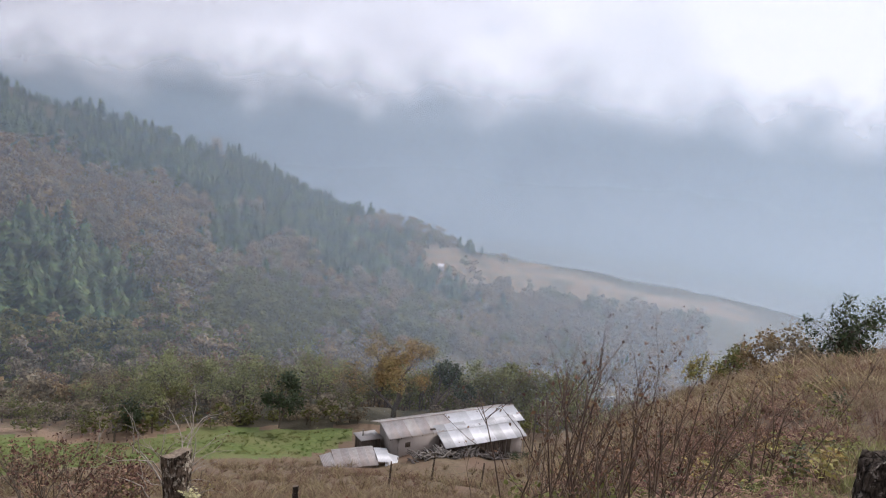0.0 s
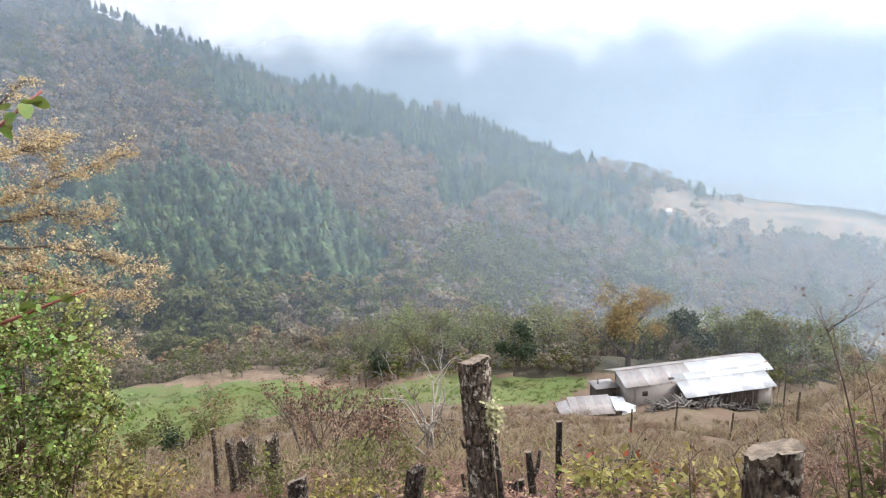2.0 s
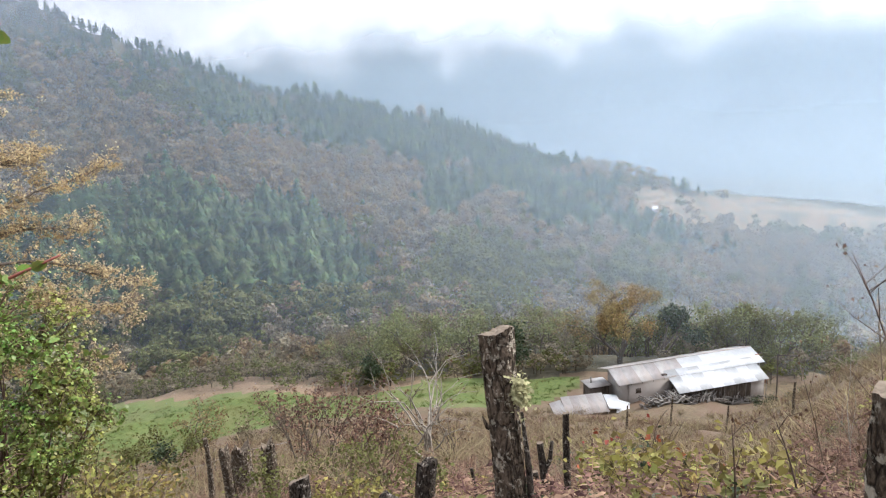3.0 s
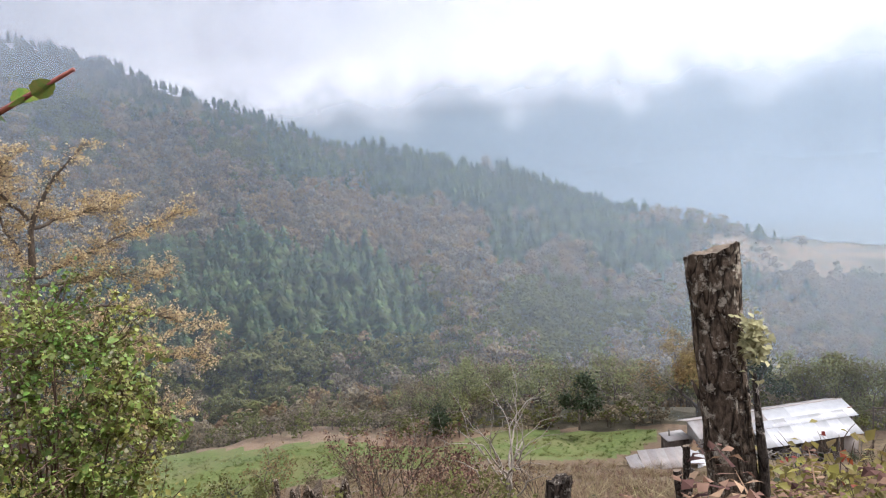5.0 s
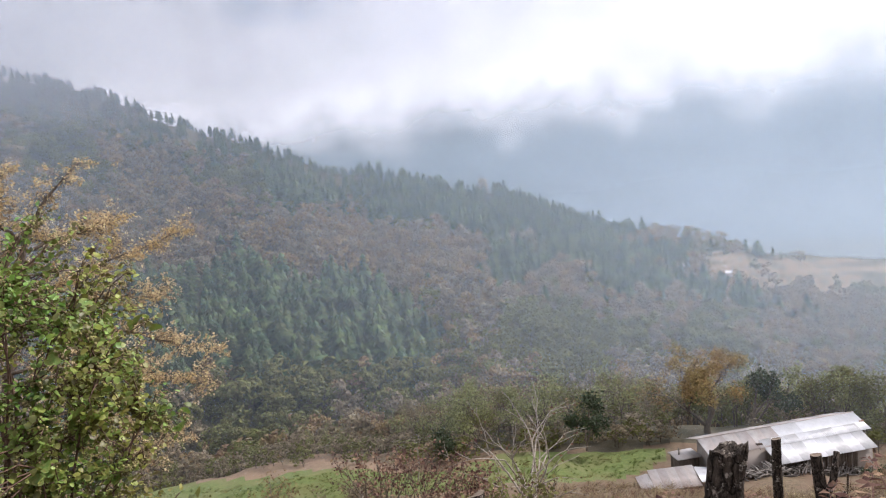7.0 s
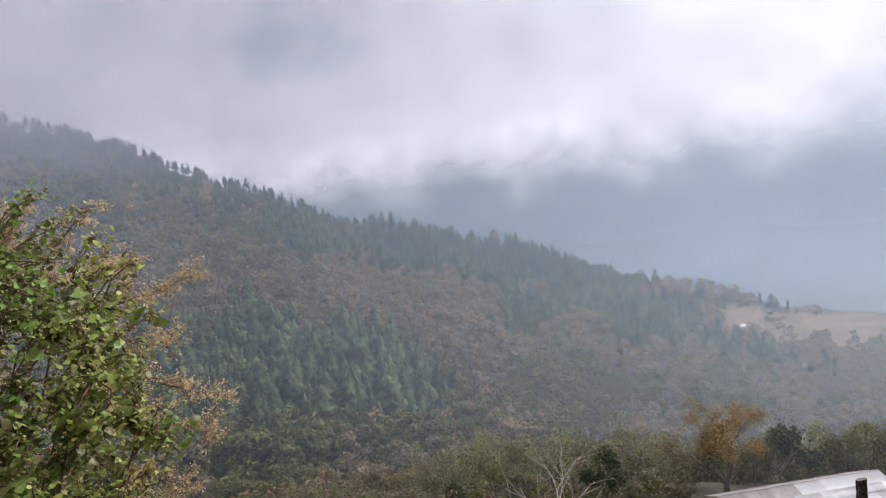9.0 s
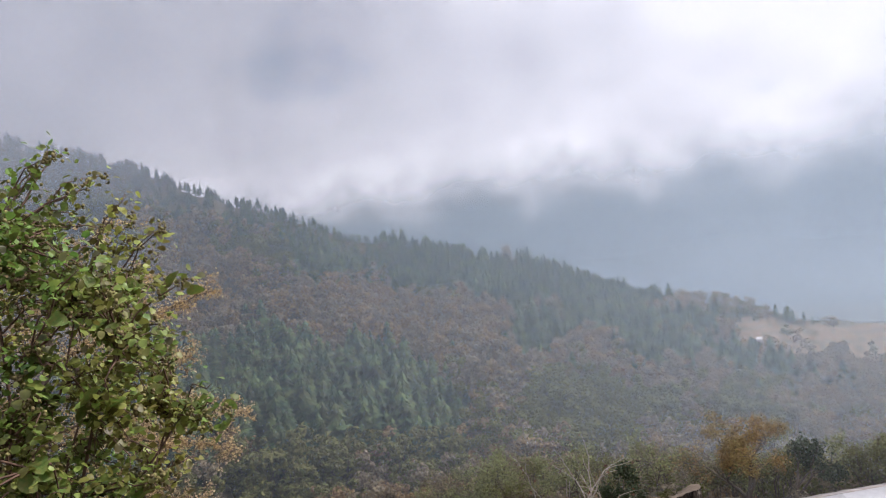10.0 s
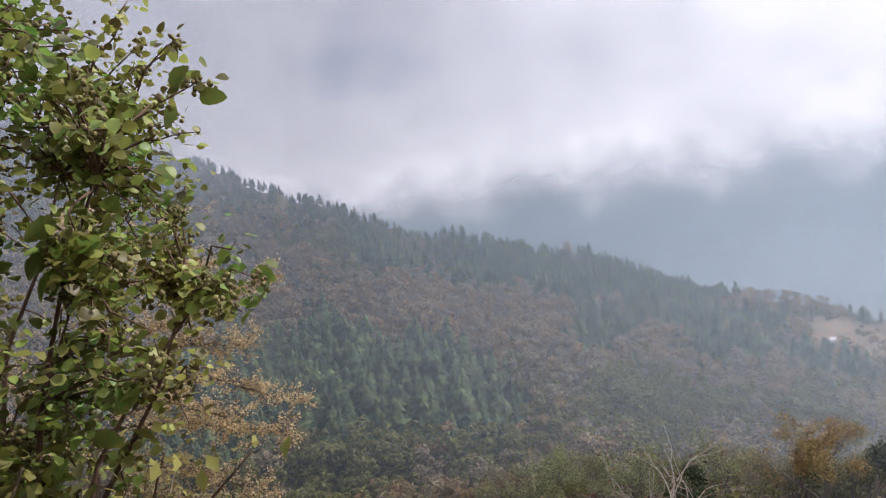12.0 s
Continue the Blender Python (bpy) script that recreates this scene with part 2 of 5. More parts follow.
def farm_field(az, r, el):
    """The brown fields on the far shoulder of the hill."""
    return (az < 1.3 - 0.5 * np.clip(-10.2 - el, 0, 9) - 6 * np.clip(-11.5 - el, 0, 9)) & (az > -24) & (el > -12.0 - 0.25 * np.sin(az * 1.7)) & (el < lerp(az, (-10, -5, -1, 1), (-9, -9.75, -9.1, -8.7))) & (r > 330) & (r < 760)


def build_ground():
    az = np.concatenate([np.arange(-180, -46, 3.0), np.arange(-46, -12, 0.4), np.arange(-12, 62, 0.26), np.arange(62, 76, 0.4), np.arange(76, 180, 3.0)])
    r = 0.25 * 1.0215 ** np.arange(0, 461)
    r = np.concatenate([[0.0], r[r < 4600], [4700]])
    A, R = np.meshgrid(az, r, indexing="ij")
    X, Y = -np.sin(np.radians(A)) * R, np.cos(np.radians(A)) * R
    Z = ground_at(X, Y)
    na, nr = A.shape
    verts = np.stack([X, Y, Z], -1).reshape(-1, 3)
    i, j = np.meshgrid(np.arange(na), np.arange(nr - 1), indexing="ij")
    i2 = (i + 1) % na
    faces = np.stack([i * nr + j, i * nr + j + 1, i2 * nr + j + 1, i2 * nr + j], -1).reshape(-1, 4)
    a, q = A[i, j].ravel(), R[i, j].ravel()
    x, y = X[i, j].ravel(), Y[i, j].ravel()
    wob = 2.5 * np.sin(x * 0.21) + 2 * np.sin(y * 0.17 + x * 0.09)
    idx = np.full(len(faces), 1)
    idx[(np.abs(a - 39.5 - 2 * np.sin(q * 0.5)) < 2.2 + 9 / (q + 0.6)) & (q < 19)] = 0
    q0 = lerp(a, (5, 10, 22, 30, 45, 55), (120, 110, 104, 106, 108, 112))
    q1 = lerp(a, (5, 10, 22, 30, 45, 55), (128, 128, 124, 132, 150, 158))
    field = (q + wob > q0) & (q + 0.6 * wob < q1) & (a > 6) & (a < 60)
    idx[field] = 2
    strip = (q + 0.6 * wob >= q1) & (q + wob * 0.4 < q1 + np.clip(0.7 * (a - 14), 0, 8)) & (a > 14) & (a < 62)
    idx[strip] = 3
    idx[(q > 175) | ((q + 0.6 * wob >= q1 + 1 + np.clip(0.7 * (a - 14), 0, 9)) & (a < 24) & (a > 2)) | ((q > 140 + wob) & (a <= 2) & (a > -14))] = 4
    idx[(q < 22 + wob) & (idx == 1)] = 6
    e = np.degrees(np.arctan2(Z[i, j].ravel() + 0.6, q))
    farm = farm_field(a, q, e)
    idx[farm] = np.where(np.sin(e[farm] * 11 + 0.8 * np.sin(a[farm])) > 0.35, 4, 1)
    idx[(q > 1000) & (q < 1800)] = 5
    ob = mesh_object("ground", verts, faces, [SOIL, DRYGRASS, MEADOW, BARE, WOODFLOOR, VALLEY, LITTER], idx, True)
    return tagged(ob, "steep hillside of dry grass falling to a wooded valley", "ground", kind="structure")


ground = build_ground()


# ---- far woods ----
def conifer_template(rng, layers=9, points=7):
    """Unit-high fir: a thin trunk and ragged skirts of branches; triangles."""
    v, f, mi = [], [], []
    for k in range(4):
        a = k * math.pi / 2
        v.append((0.018 * math.cos(a), 0.018 * math.sin(a), 0))
    v.append((0, 0, 0.9))
    for k in range(4):
        f.append((k, (k + 1) % 4, 4))
        mi.append(1)
    for l in range(layers):
        z = 0.10 + 0.80 * l / layers
        rad = 0.25 * (1 - l / layers) ** 0.75 * rng.uniform(0.75, 1.15) + 0.015
        c = len(v)
        v.append((rng.normal(0, 0.006), rng.normal(0, 0.006), z + 0.125))
        n = points
        for k in range(2 * n):
            a = (k + rng.uniform(-0.3, 0.3)) * math.pi / n + l * 0.5
            q = rad * (rng.uniform(0.8, 1.15) if k % 2 == 0 else rng.uniform(0.55, 0.75))
            v.append((q * math.cos(a), q * math.sin(a), z + (0.0 if k % 2 == 0 else 0.045) + rng.uniform(-0.015, 0.015)))
        for k in range(2 * n):
            f.append((c, c + 1 + k, c + 1 + (k + 1) % (2 * n)))
            mi.append(0)
    return np.array(v), np.array(f), np.array(mi)


def crown_template(rng, clumps=75, squat=0.75, leaf=0.075):
    """Unit-high broadleaf tree: a trunk, a few limbs and a loose crown of small leaf sprays; triangles."""
    v, f, mi = [], [], []

    def stick(p, q, w):
        p, q = np.array(p), np.array(q)
        d = np.cross(q - p, (0.3, 0.7, 0.2))
        d = d / np.linalg.norm(d) * w
        e = np.cross(q - p, d)
        e = e / np.linalg.norm(e) * w
        b = len(v)
        v.extend([p + d, p - 0.5 * d + 0.8 * e, p - 0.5 * d - 0.8 * e, q])
        f.extend([(b, b + 1, b + 3), (b + 1, b + 2, b + 3), (b + 2, b, b + 3)])
        mi.extend([1] * 3)

    stick((0, 0, 0), (0, 0, 0.75), 0.018)
    lobes = []
    for k in range(6):
        a = k * 2.4 + rng.uniform(-0.4, 0.4)
        q = rng.uniform(0.14, 0.30)
        lobes.append((q * math.cos(a), q * math.sin(a), rng.uniform(0.22, 0.80), rng.uniform(0.15, 0.21)))
        stick((0, 0, 0.14 + 0.04 * k), lobes[-1][:3], 0.010)
    lobes.append((0, 0, 0.84, 0.16))
    for k in range(clumps):
        lx, ly, lz, lr = lobes[k % len(lobes)]
        d = rng.normal(size=3)
        d /= np.linalg.norm(d)
        p = np.array((lx, ly, lz)) + d * lr * rng.uniform(0.55, 1.05) * (1, 1, squat)
        u = np.cross(d, rng.normal(size=3))
        u /= np.linalg.norm(u)
        w = np.cross(d, u)
        s = leaf * rng.uniform(0.6, 1.2)
        b = len(v)
        v.extend([p + u * s, p - u * s * 0.6 + w * s * 0.8, p - u * s * 0.4 - w * s * 0.9, p + d * s * 0.4])
        f.extend([(b, b + 1, b + 3), (b + 1, b + 2, b + 3), (b + 2, b, b + 3)])
        mi.extend([0] * 3)
    return np.array(v), np.array(f), np.array(mi)


def scatter(name, templates, places, heights, mats, label, category, rng, widths=(0.85, 1.2)):
    """Many small copies joined into one mesh of kind stuff."""
    vs, fs, ms, base = [], [], [], 0
    pick = rng.integers(0, len(templates), len(places))
    for p, h, k in zip(places, heights, pick):
        v, f, mi = templates[k]
        a, w = rng.uniform(0, 6.283), rng.uniform(*widths)
        c, s = math.cos(a), math.sin(a)
        x = (v[:, 0] * c - v[:, 1] * s) * h * w
        y = (v[:, 0] * s + v[:, 1] * c) * h * w
        vs.append(np.stack([x + p[0], y + p[1], v[:, 2] * h + p[2] - 0.02 * h], -1))
        fs.append(f + base)
        ms.append(mi)
        base += len(v)
    if not vs:
        return None
    ob = mesh_object(name, np.concatenate(vs), np.concatenate(fs), mats, np.concatenate(ms))
    return tagged(ob, label, category, kind="stuff")


def build_woods():
    rng = np.random.default_rng(7)
    firs = [conifer_template(rng) for _ in range(5)]
    crowns = [crown_template(rng, 120, q, 0.085) for q in (0.9, 1.0, 0.8, 1.1)]
    pts = []
    r = 172.0
    while r < 1000:
        step = 5.4 + 0.0042 * (r - 230)
        n = int(math.radians(82) * r / step)
        az = np.linspace(-20, 62, n) + rng.normal(0, 0.35, n) * math.degrees(step / r)
        pts.append(np.stack([az, r + rng.normal(0, 0.3, n) * step], -1))
        r += step
    p = np.concatenate(pts)
    az, r = p[:, 0], p[:, 1]
    rr = lerp(az, RIDGE_AZ, RIDGE_R)
    rb = lerp(az, (-40, -20, -10, 0, 10, 30, 60), (600, 520, 450, 320, 262, 235, 210))
    k = (r - rb) / (rr - rb)
    ground_el = np.degrees(np.arctan2(ground_at(-np.sin(np.radians(az)) * r, np.cos(np.radians(az)) * r) + 0.6, r))
    farm = farm_field(az, r, ground_el)
    keep = ((k > -0.05) | ((r < 240) & (r > 172 + 8 * np.sin(az)))) & (k < 1.03) & ~(farm & (rng.uniform(size=len(k)) > 0.025))
    keep &= ~((az < -5) & (k > 0.9))
    az, r, k = az[keep], r[keep], k[keep]
    x, y = -np.sin(np.radians(az)) * r, np.cos(np.radians(az)) * r
    z = ground_at(x, y)
    el = np.degrees(np.arctan2(z + 0.6, r))
    n1 = np.sin(az * 0.9 + 2 * np.sin(k * 7)) + np.sin(k * 17 + az * 0.35)
    pine = -0.62 + 0.36 * n1 + rng.normal(0, 0.30, len(az)) - 1.5 * (r < 230)

    def patch(a0, e0, da, de, gain, slope=0.0):
        return gain * np.exp(-((az - a0) / da) ** 2 - ((el - e0 - slope * (az - a0)) / de) ** 2)

    # dark stands of fir: two on the lower face, one on the shoulder, a belt under the ridge
    pine += patch(34, -12.0, 8.5, 4.0, 3.2, 0.22) + patch(26, -14.2, 5.0, 3.0, 2.8, 0.3) + patch(46, -12.5, 6, 5, 1.9)
    pine += patch(16.5, -9.9, 3.0, 2.0, 2.5) + patch(8, -10.4, 5.2, 1.7, 2.4, 0.15) + patch(-1, -13.2, 5.5, 1.0, 1.8, 0.15)
    pine += patch(21, -3.8, 9, 1.9, 2.2, 0.28) + patch(10, -6.4, 6, 1.2, 1.9, 0.28) + patch(31, -2.6, 6, 2.2, 1.7, 0.2) + patch(17, -6.3, 6, 0.9, 1.3, 0.2) + patch(-3, -9.0, 2.2, 0.8, 2.2)
    # brown broadleaf between them
    pine -= patch(25, -7.0, 9, 1.7, 1.9, 0.25) + patch(15, -16, 8, 2.2, 2.4) + patch(42, -3, 6, 3.5, 1.2) + patch(30, -18.2, 12, 1.2, 1.6)
    top = (k > 0.86) & (az > 6) & (az < 30)
    pine += 0.7 * top + 2.2 * ((k > 0.84) & (az >= 27))
    olive = 0.35 * np.sin(az * 0.55 + 1.0) + 0.4 * np.sin(k * 9 + 1) + rng.normal(0, 0.3, len(az)) + patch(13, -15.5, 6.5, 1.7, 1.3, 0.1) + patch(35, -18, 10, 2, 0.6) - patch(25, -7.0, 9, 1.7, 0.6, 0.25)
    P = np.stack([x, y, z], -1)
    sel = pine > 0.35
    h = rng.uniform(9, 17, len(az)) * np.where(r < 235, 0.72, 1.0) * np.interp(r, (430, 700), (1.0, 0.72)) * np.where(k > 0.8, 0.8, 1.0) * np.where((k > 0.84) & (az > 27), 0.62, 1.0)
    scatter("conifer_wood", firs, P[sel], h[sel] * rng.uniform(0.75, 1.3, sel.sum()), [PINE, BARK], "dense dark green firs covering the hazy far hillside", "forest", rng, (1.05, 1.5))
    clump = np.flatnonzero(pine > 0.95).repeat(2)
    more = P[clump] + np.stack([rng.normal(0, 3.0, len(clump)), rng.normal(0, 3.0, len(clump)), np.zeros(len(clump))], -1)
    more[:, 2] = ground_at(more[:, 0], more[:, 1])
    scatter("conifer_wood", firs, more, h[clump] * rng.uniform(0.65, 1.2, len(clump)), [PINE, BARK], "close-set dark firs filling the clumps on the hillside", "forest", rng, (1.1, 1.7))
    sel2 = ~sel & (olive > 0.45)
    scatter("olive_wood", crowns, P[sel2], h[sel2] * 0.92, [OLIVE, BARK], "olive green broadleaf wood on the far hillside", "forest", rng, (0.85, 1.25))
    rest = ~sel & ~sel2
    g = rng.uniform(size=len(az)) < 0.45
    scatter("russet_wood", crowns, P[rest & g], h[rest & g] * 0.9, [RUSSET, BARK], "leafless russet winter wood on the far hillside", "forest", rng, (0.85, 1.25))
    scatter("grey_wood", crowns, P[rest & ~g], h[rest & ~g] * 0.9, [GREYTWIG, BARK], "grey-brown leafless wood on the far hillside", "forest", rng, (0.85, 1.25))


build_woods()


# ---- sheets of painted haze and cloud ----
def haze_sheet(name, radius, z0, z1, mat, label, a0=-75, a1=95):
    n = 180
    v, f = [], []
    for i in range(n + 1):
        a = radians(a0 + (a1 - a0) * i / n)
        for z in (z0, z1):
            v.append((-math.sin(a) * radius, math.cos(a) * radius, z))
    for i in range(n):
        f.append((2 * i, 2 * i + 2, 2 * i + 3, 2 * i + 1))
    ob = mesh_object(name, v, f, [mat], None, True)
    return tagged(ob, label, "mist", kind="stuff")


# aerial haze painted into sheets; on the hill, opacity stands in for distance
HAZE_NEAR = haze_sheet_material("near_haze", (0.78, 0.90, 1.0), (0.05, 0.0), -45, 5, 0.02, 10)
HAZE_HILL = haze_sheet_material("hill_haze", (0.66, 0.81, 0.97), (0.015, 0.225), -112, -18, 0.012, 24, lean=0.3, even=True)
# distance haze of valley and mountain, put into the sheets' blue-grey colour
HAZE_VALLEY = haze_sheet_material("valley_haze", (0.48, 0.59, 0.70), (0.62, 0.0), -120, 40, 0.010, 60)
HAZE_FAR = haze_sheet_material("far_haze", (0.228, 0.295, 0.36), (0.97, 0.0), 0, 110, 0.012, 120)
HAZE_COLUMN = haze_sheet_material("haze_column", (0.25, 0.32, 0.38), (0.24, 0.0), -330, -160, 0.008, 150, rise=(-40, 210, 270, 560, 420))
CLOUD_A = haze_sheet_material("hill_cloud", (0.47, 0.47, 0.51), (0.0, 0.24), 16, 62, 0.014, 26, (-60, -270))
haze_sheet("haze_sheet", 134, -70, 25, HAZE_NEAR, "sheet painted with faint haze behind the farmstead")
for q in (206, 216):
    haze_sheet("haze_sheet", q, -95, 320, HAZE_HILL, "sheet painted with pale blue haze before the hillside, denser towards the ridge", -46, 95)
haze_sheet("haze_sheet", 860, -240, 140, HAZE_VALLEY, "sheet painted with pale haze over the valley below the farm")
haze_sheet("haze_sheet", 1150, -240, 480, HAZE_FAR, "sheet painted with dense blue-grey haze in front of the far mountain")
haze_sheet("haze_sheet", 1120, -240, 480, HAZE_COLUMN, "sheet painted with a column of grey haze reaching into the cloud", -48, 30)
for q in (385, 400, 420):
    haze_sheet("cloud_bank", q, 8, 420, CLOUD_A, "grey cloud base wrapping the hilltop", 5, 95)


# ---- mesh helpers for things ----
def part(name, data, material_, parent, label="", category="", kind=""):
    """One mesh object, from (verts, triangles), under a thing or a part."""
    v, f = data
    ob = mesh_object(name, v, f, [material_] if not isinstance(material_, list) else material_, None, True)
    ob.parent = parent
    return tagged(ob, label, category, kind=kind)


def thing(name, place, label, category, group="", kind=""):
    ob = new(name)
    ob.empty_display_size = 0.2
    ob.location = place
    return tagged(ob, label, category, group, kind)


def joined(pieces):
    """Several (verts, triangles) as one."""
    vs, fs, b = [], [], 0
    for v, f in pieces:
        v, f = np.asarray(v, float).reshape(-1, 3), np.asarray(f, int).reshape(-1, 3)
        vs.append(v)
        fs.append(f + b)
        b += len(v)
    return np.concatenate(vs), np.concatenate(fs)


def tube(points, radii, sides=6, cap=True):
    """A tapering limb along points."""
    p = np.asarray(points, float)
    n = len(p)
    d = np.gradient(p, axis=0)
    d /= np.linalg.norm(d, axis=1)[:, None] + 1e-9
    ref = np.array((0.31, 0.95, 0.05)) if abs(d[0][2]) > 0.7 else np.array((0, 0, 1.0))
    a = np.cross(d, ref)
    a /= np.linalg.norm(a, axis=1)[:, None] + 1e-9
    b = np.cross(d, a)
    t = np.arange(sides) * 2 * math.pi / sides
    ring = a[:, None] * np.cos(t)[None, :, None] + b[:, None] * np.sin(t)[None, :, None]
    v = (p[:, None] + ring * np.asarray(radii, float)[:, None, None]).reshape(-1, 3)
    i, j = np.meshgrid(np.arange(n - 1), np.arange(sides), indexing="ij")
    k = (j + 1) % sides
    q = np.stack([i * sides + j, i * sides + k, (i + 1) * sides + k, (i + 1) * sides + j], -1).reshape(-1, 4)
    f = np.concatenate([q[:, (0, 1, 2)], q[:, (0, 2, 3)]])
    if cap:
        v = np.concatenate([v, p[-1:]])
        e = (n - 1) * sides
        f = np.concatenate([f, [(e + s, e + (s + 1) % sides, len(v) - 1) for s in range(sides)]])
    return v, f


def block(x0, x1, y0, y1, z0, z1):
    v = [(x, y, z) for x in (x0, x1) for y in (y0, y1) for z in (z0, z1)]
    f = [(0, 1, 3), (0, 3, 2), (4, 6, 7), (4, 7, 5), (0, 4, 5), (0, 5, 1), (2, 3, 7), (2, 7, 6), (0, 2, 6), (0, 6, 4), (1, 5, 7), (1, 7, 3)]
    return np.array(v, float), np.array(f)


def log_piece(height, r0, r1, seed, slant=0.1, lean=(0, 0), sides=40, rings=34, furrow=0.10, broken=0.0):
    """A standing log from below ground: furrowed bark side, and its cut or broken top, as two meshes."""
    rng = np.random.default_rng(seed)
    ph = rng.uniform(0, 6.28, 8)
    ph[0] = 0.35
    t = np.arange(sides) * 2 * math.pi / sides
    v = []
    cut = slant * np.cos(t + ph[0]) + broken * (rng.uniform(-0.5, 0.5, sides) + 0.8 * np.sin(3 * t + ph[5]))
    for i in range(rings + 1):
        u = i / rings
        z = -0.35 + (height + 0.35) * u
        rad = r0 + (r1 - r0) * u + 0.25 * r0 * math.exp(-6 * u)
        knots = 0.07 * np.sin(2 * t + 5 * u + ph[1]) + 0.05 * np.sin(3 * t - 7 * u + ph[2]) + furrow * 0.7 * np.abs(np.sin(6.5 * t + 2.2 * math.sin(7 * u + ph[3]) + ph[7])) + furrow * 0.4 * np.sin(15 * t + 9 * u) + furrow * rng.normal(0, 0.3, sides)
        q = rad * (1 + knots)
        cx = lean[0] * u + 0.03 * math.sin(4 * u + ph[4]) * height * 0.4
        cy = lean[1] * u + 0.03 * math.cos(3 * u + ph[6]) * height * 0.4
        zz = z + (cut * (r1 / 0.1) * u ** 8)
        v.append(np.stack([cx + q * np.cos(t), cy + q * np.sin(t), zz + 0 * t], -1))
    v = np.concatenate(v)
    i, j = np.meshgrid(np.arange(rings), np.arange(sides), indexing="ij")
    k = (j + 1) % sides
    q = np.stack([i * sides + j, i * sides + k, (i + 1) * sides + k, (i + 1) * sides + j], -1).reshape(-1, 4)
    side = (v, np.concatenate([q[:, (0, 1, 2)], q[:, (0, 2, 3)]]))
    rim = v[-sides:]
    c = rim.mean(0)
    tv, tf, n = [rim + (0, 0, 0.001)], [], 6
    for k in range(1, n):
        q = c + (rim - c) * (1 - k / n)
        tv.append(q + np.stack([0 * t, 0 * t, 0.06 * r1 * (np.sin(2 * t + 5 * k / n + ph[2]) + np.sin(7 * q[:, 0] / r1 + ph[3]) * np.cos(5 * q[:, 1] / r1 + ph[4]))], -1))
    tv = np.concatenate(tv + [[tv[-1].mean(0)]])
    for k in range(n - 1):
        for a in range(sides):
            b = (a + 1) % sides
            tf += [(k * sides + a, k * sides + b, (k + 1) * sides + b), (k * sides + a, (k + 1) * sides + b, (k + 1) * sides + a)]
    tf += [((n - 1) * sides + a, (n - 1) * sides + (a + 1) % sides, n * sides) for a in range(sides)]
    return side, (tv, np.array(tf))


def leaf_shape(length, width, curl=0.15, segs=5):
    """A pointed oval leaf along +x, folded at the midrib and drooping at the tip, with notched edges."""
    v, f = [], []
    for i in range(segs + 1):
        u = i / segs
        w = width * 0.5 * math.sin(math.pi * min(1, 0.06 + 0.94 * u) ** 0.85) ** 0.6 if 0 < i < segs else 0.0
        w *= 1.06 if i % 2 else 0.94
        x, zc = length * u, -curl * length * u * u
        v += [(x, w, zc + 0.22 * w), (x, 0, zc), (x, -w, zc + 0.22 * w)]
    for i in range(segs):
        a, b = 3 * i, 3 * i + 3
        f += [(a, a + 1, b + 1), (a, b + 1, b), (a + 1, a + 2, b + 2), (a + 1, b + 2, b + 1)]
    return np.array(v), np.array(f)


SIMPLE_LEAF = (np.array([(0, 0, 0), (0.5, 0.32, 0.06), (1, 0, -0.12), (0.5, -0.32, 0.06), (0.5, 0, -0.03)]), np.array([(0, 4, 1), (1, 4, 2), (0, 3, 4), (3, 2, 4)]))


def turned(rng, up=0.4):
    """A random frame, its z leaning upwards."""
    z = rng.normal(size=3)
    z[2] = abs(z[2]) + up
    z /= np.linalg.norm(z)
    x = np.cross(rng.normal(size=3), z)
    x /= np.linalg.norm(x)
    return np.stack([x, np.cross(z, x), z])


def many(shape, places, sizes, rng, up=0.4):
    """Copies of a small shape, freely turned, as one mesh."""
    v, f = shape
    vs = [(v * s) @ turned(rng, up) + p for p, s in zip(places, sizes)]
    n = len(v)
    if not vs:
        return np.zeros((3, 3)), np.array([(0, 1, 2)])
    return np.concatenate(vs), np.concatenate([f + n * i for i in range(len(vs))])


def branching(rng, start, way, length, radius, depth, spread, kids, pieces, tips, droop=0.0, sides=6, wob=0.12):
    """Limbs that fork until depth is spent; fills pieces with tubes and tips with twig points."""
    n = 5
    p, d = np.array(start, float), np.array(way, float)
    pts, rad = [p.copy()], [radius]
    for i in range(n):
        d = d + rng.normal(0, wob, 3) + np.array((0, 0, -droop))
        d /= np.linalg.norm(d)
        p = p + d * length / n
        pts.append(p.copy())
        rad.append(radius * (1 - 0.45 * (i + 1) / n))
    pieces.append(tube(pts, rad, max(3, sides)))
    if depth <= 0:
        tips.extend(pts[2:])
        return
    for k in range(kids):
        at = pts[-1] if k == 0 else pts[rng.integers(2, n + 1)]
        side = np.cross(d, rng.normal(size=3))
        side /= np.linalg.norm(side) + 1e-9
        nd = d * math.cos(spread) + side * math.sin(spread) * rng.uniform(0.6, 1.25)
        branching(rng, at, nd / np.linalg.norm(nd), length * rng.uniform(0.55, 0.82), radius * 0.55, depth - 1, spread, kids, pieces, tips, droop, sides - 1, wob)


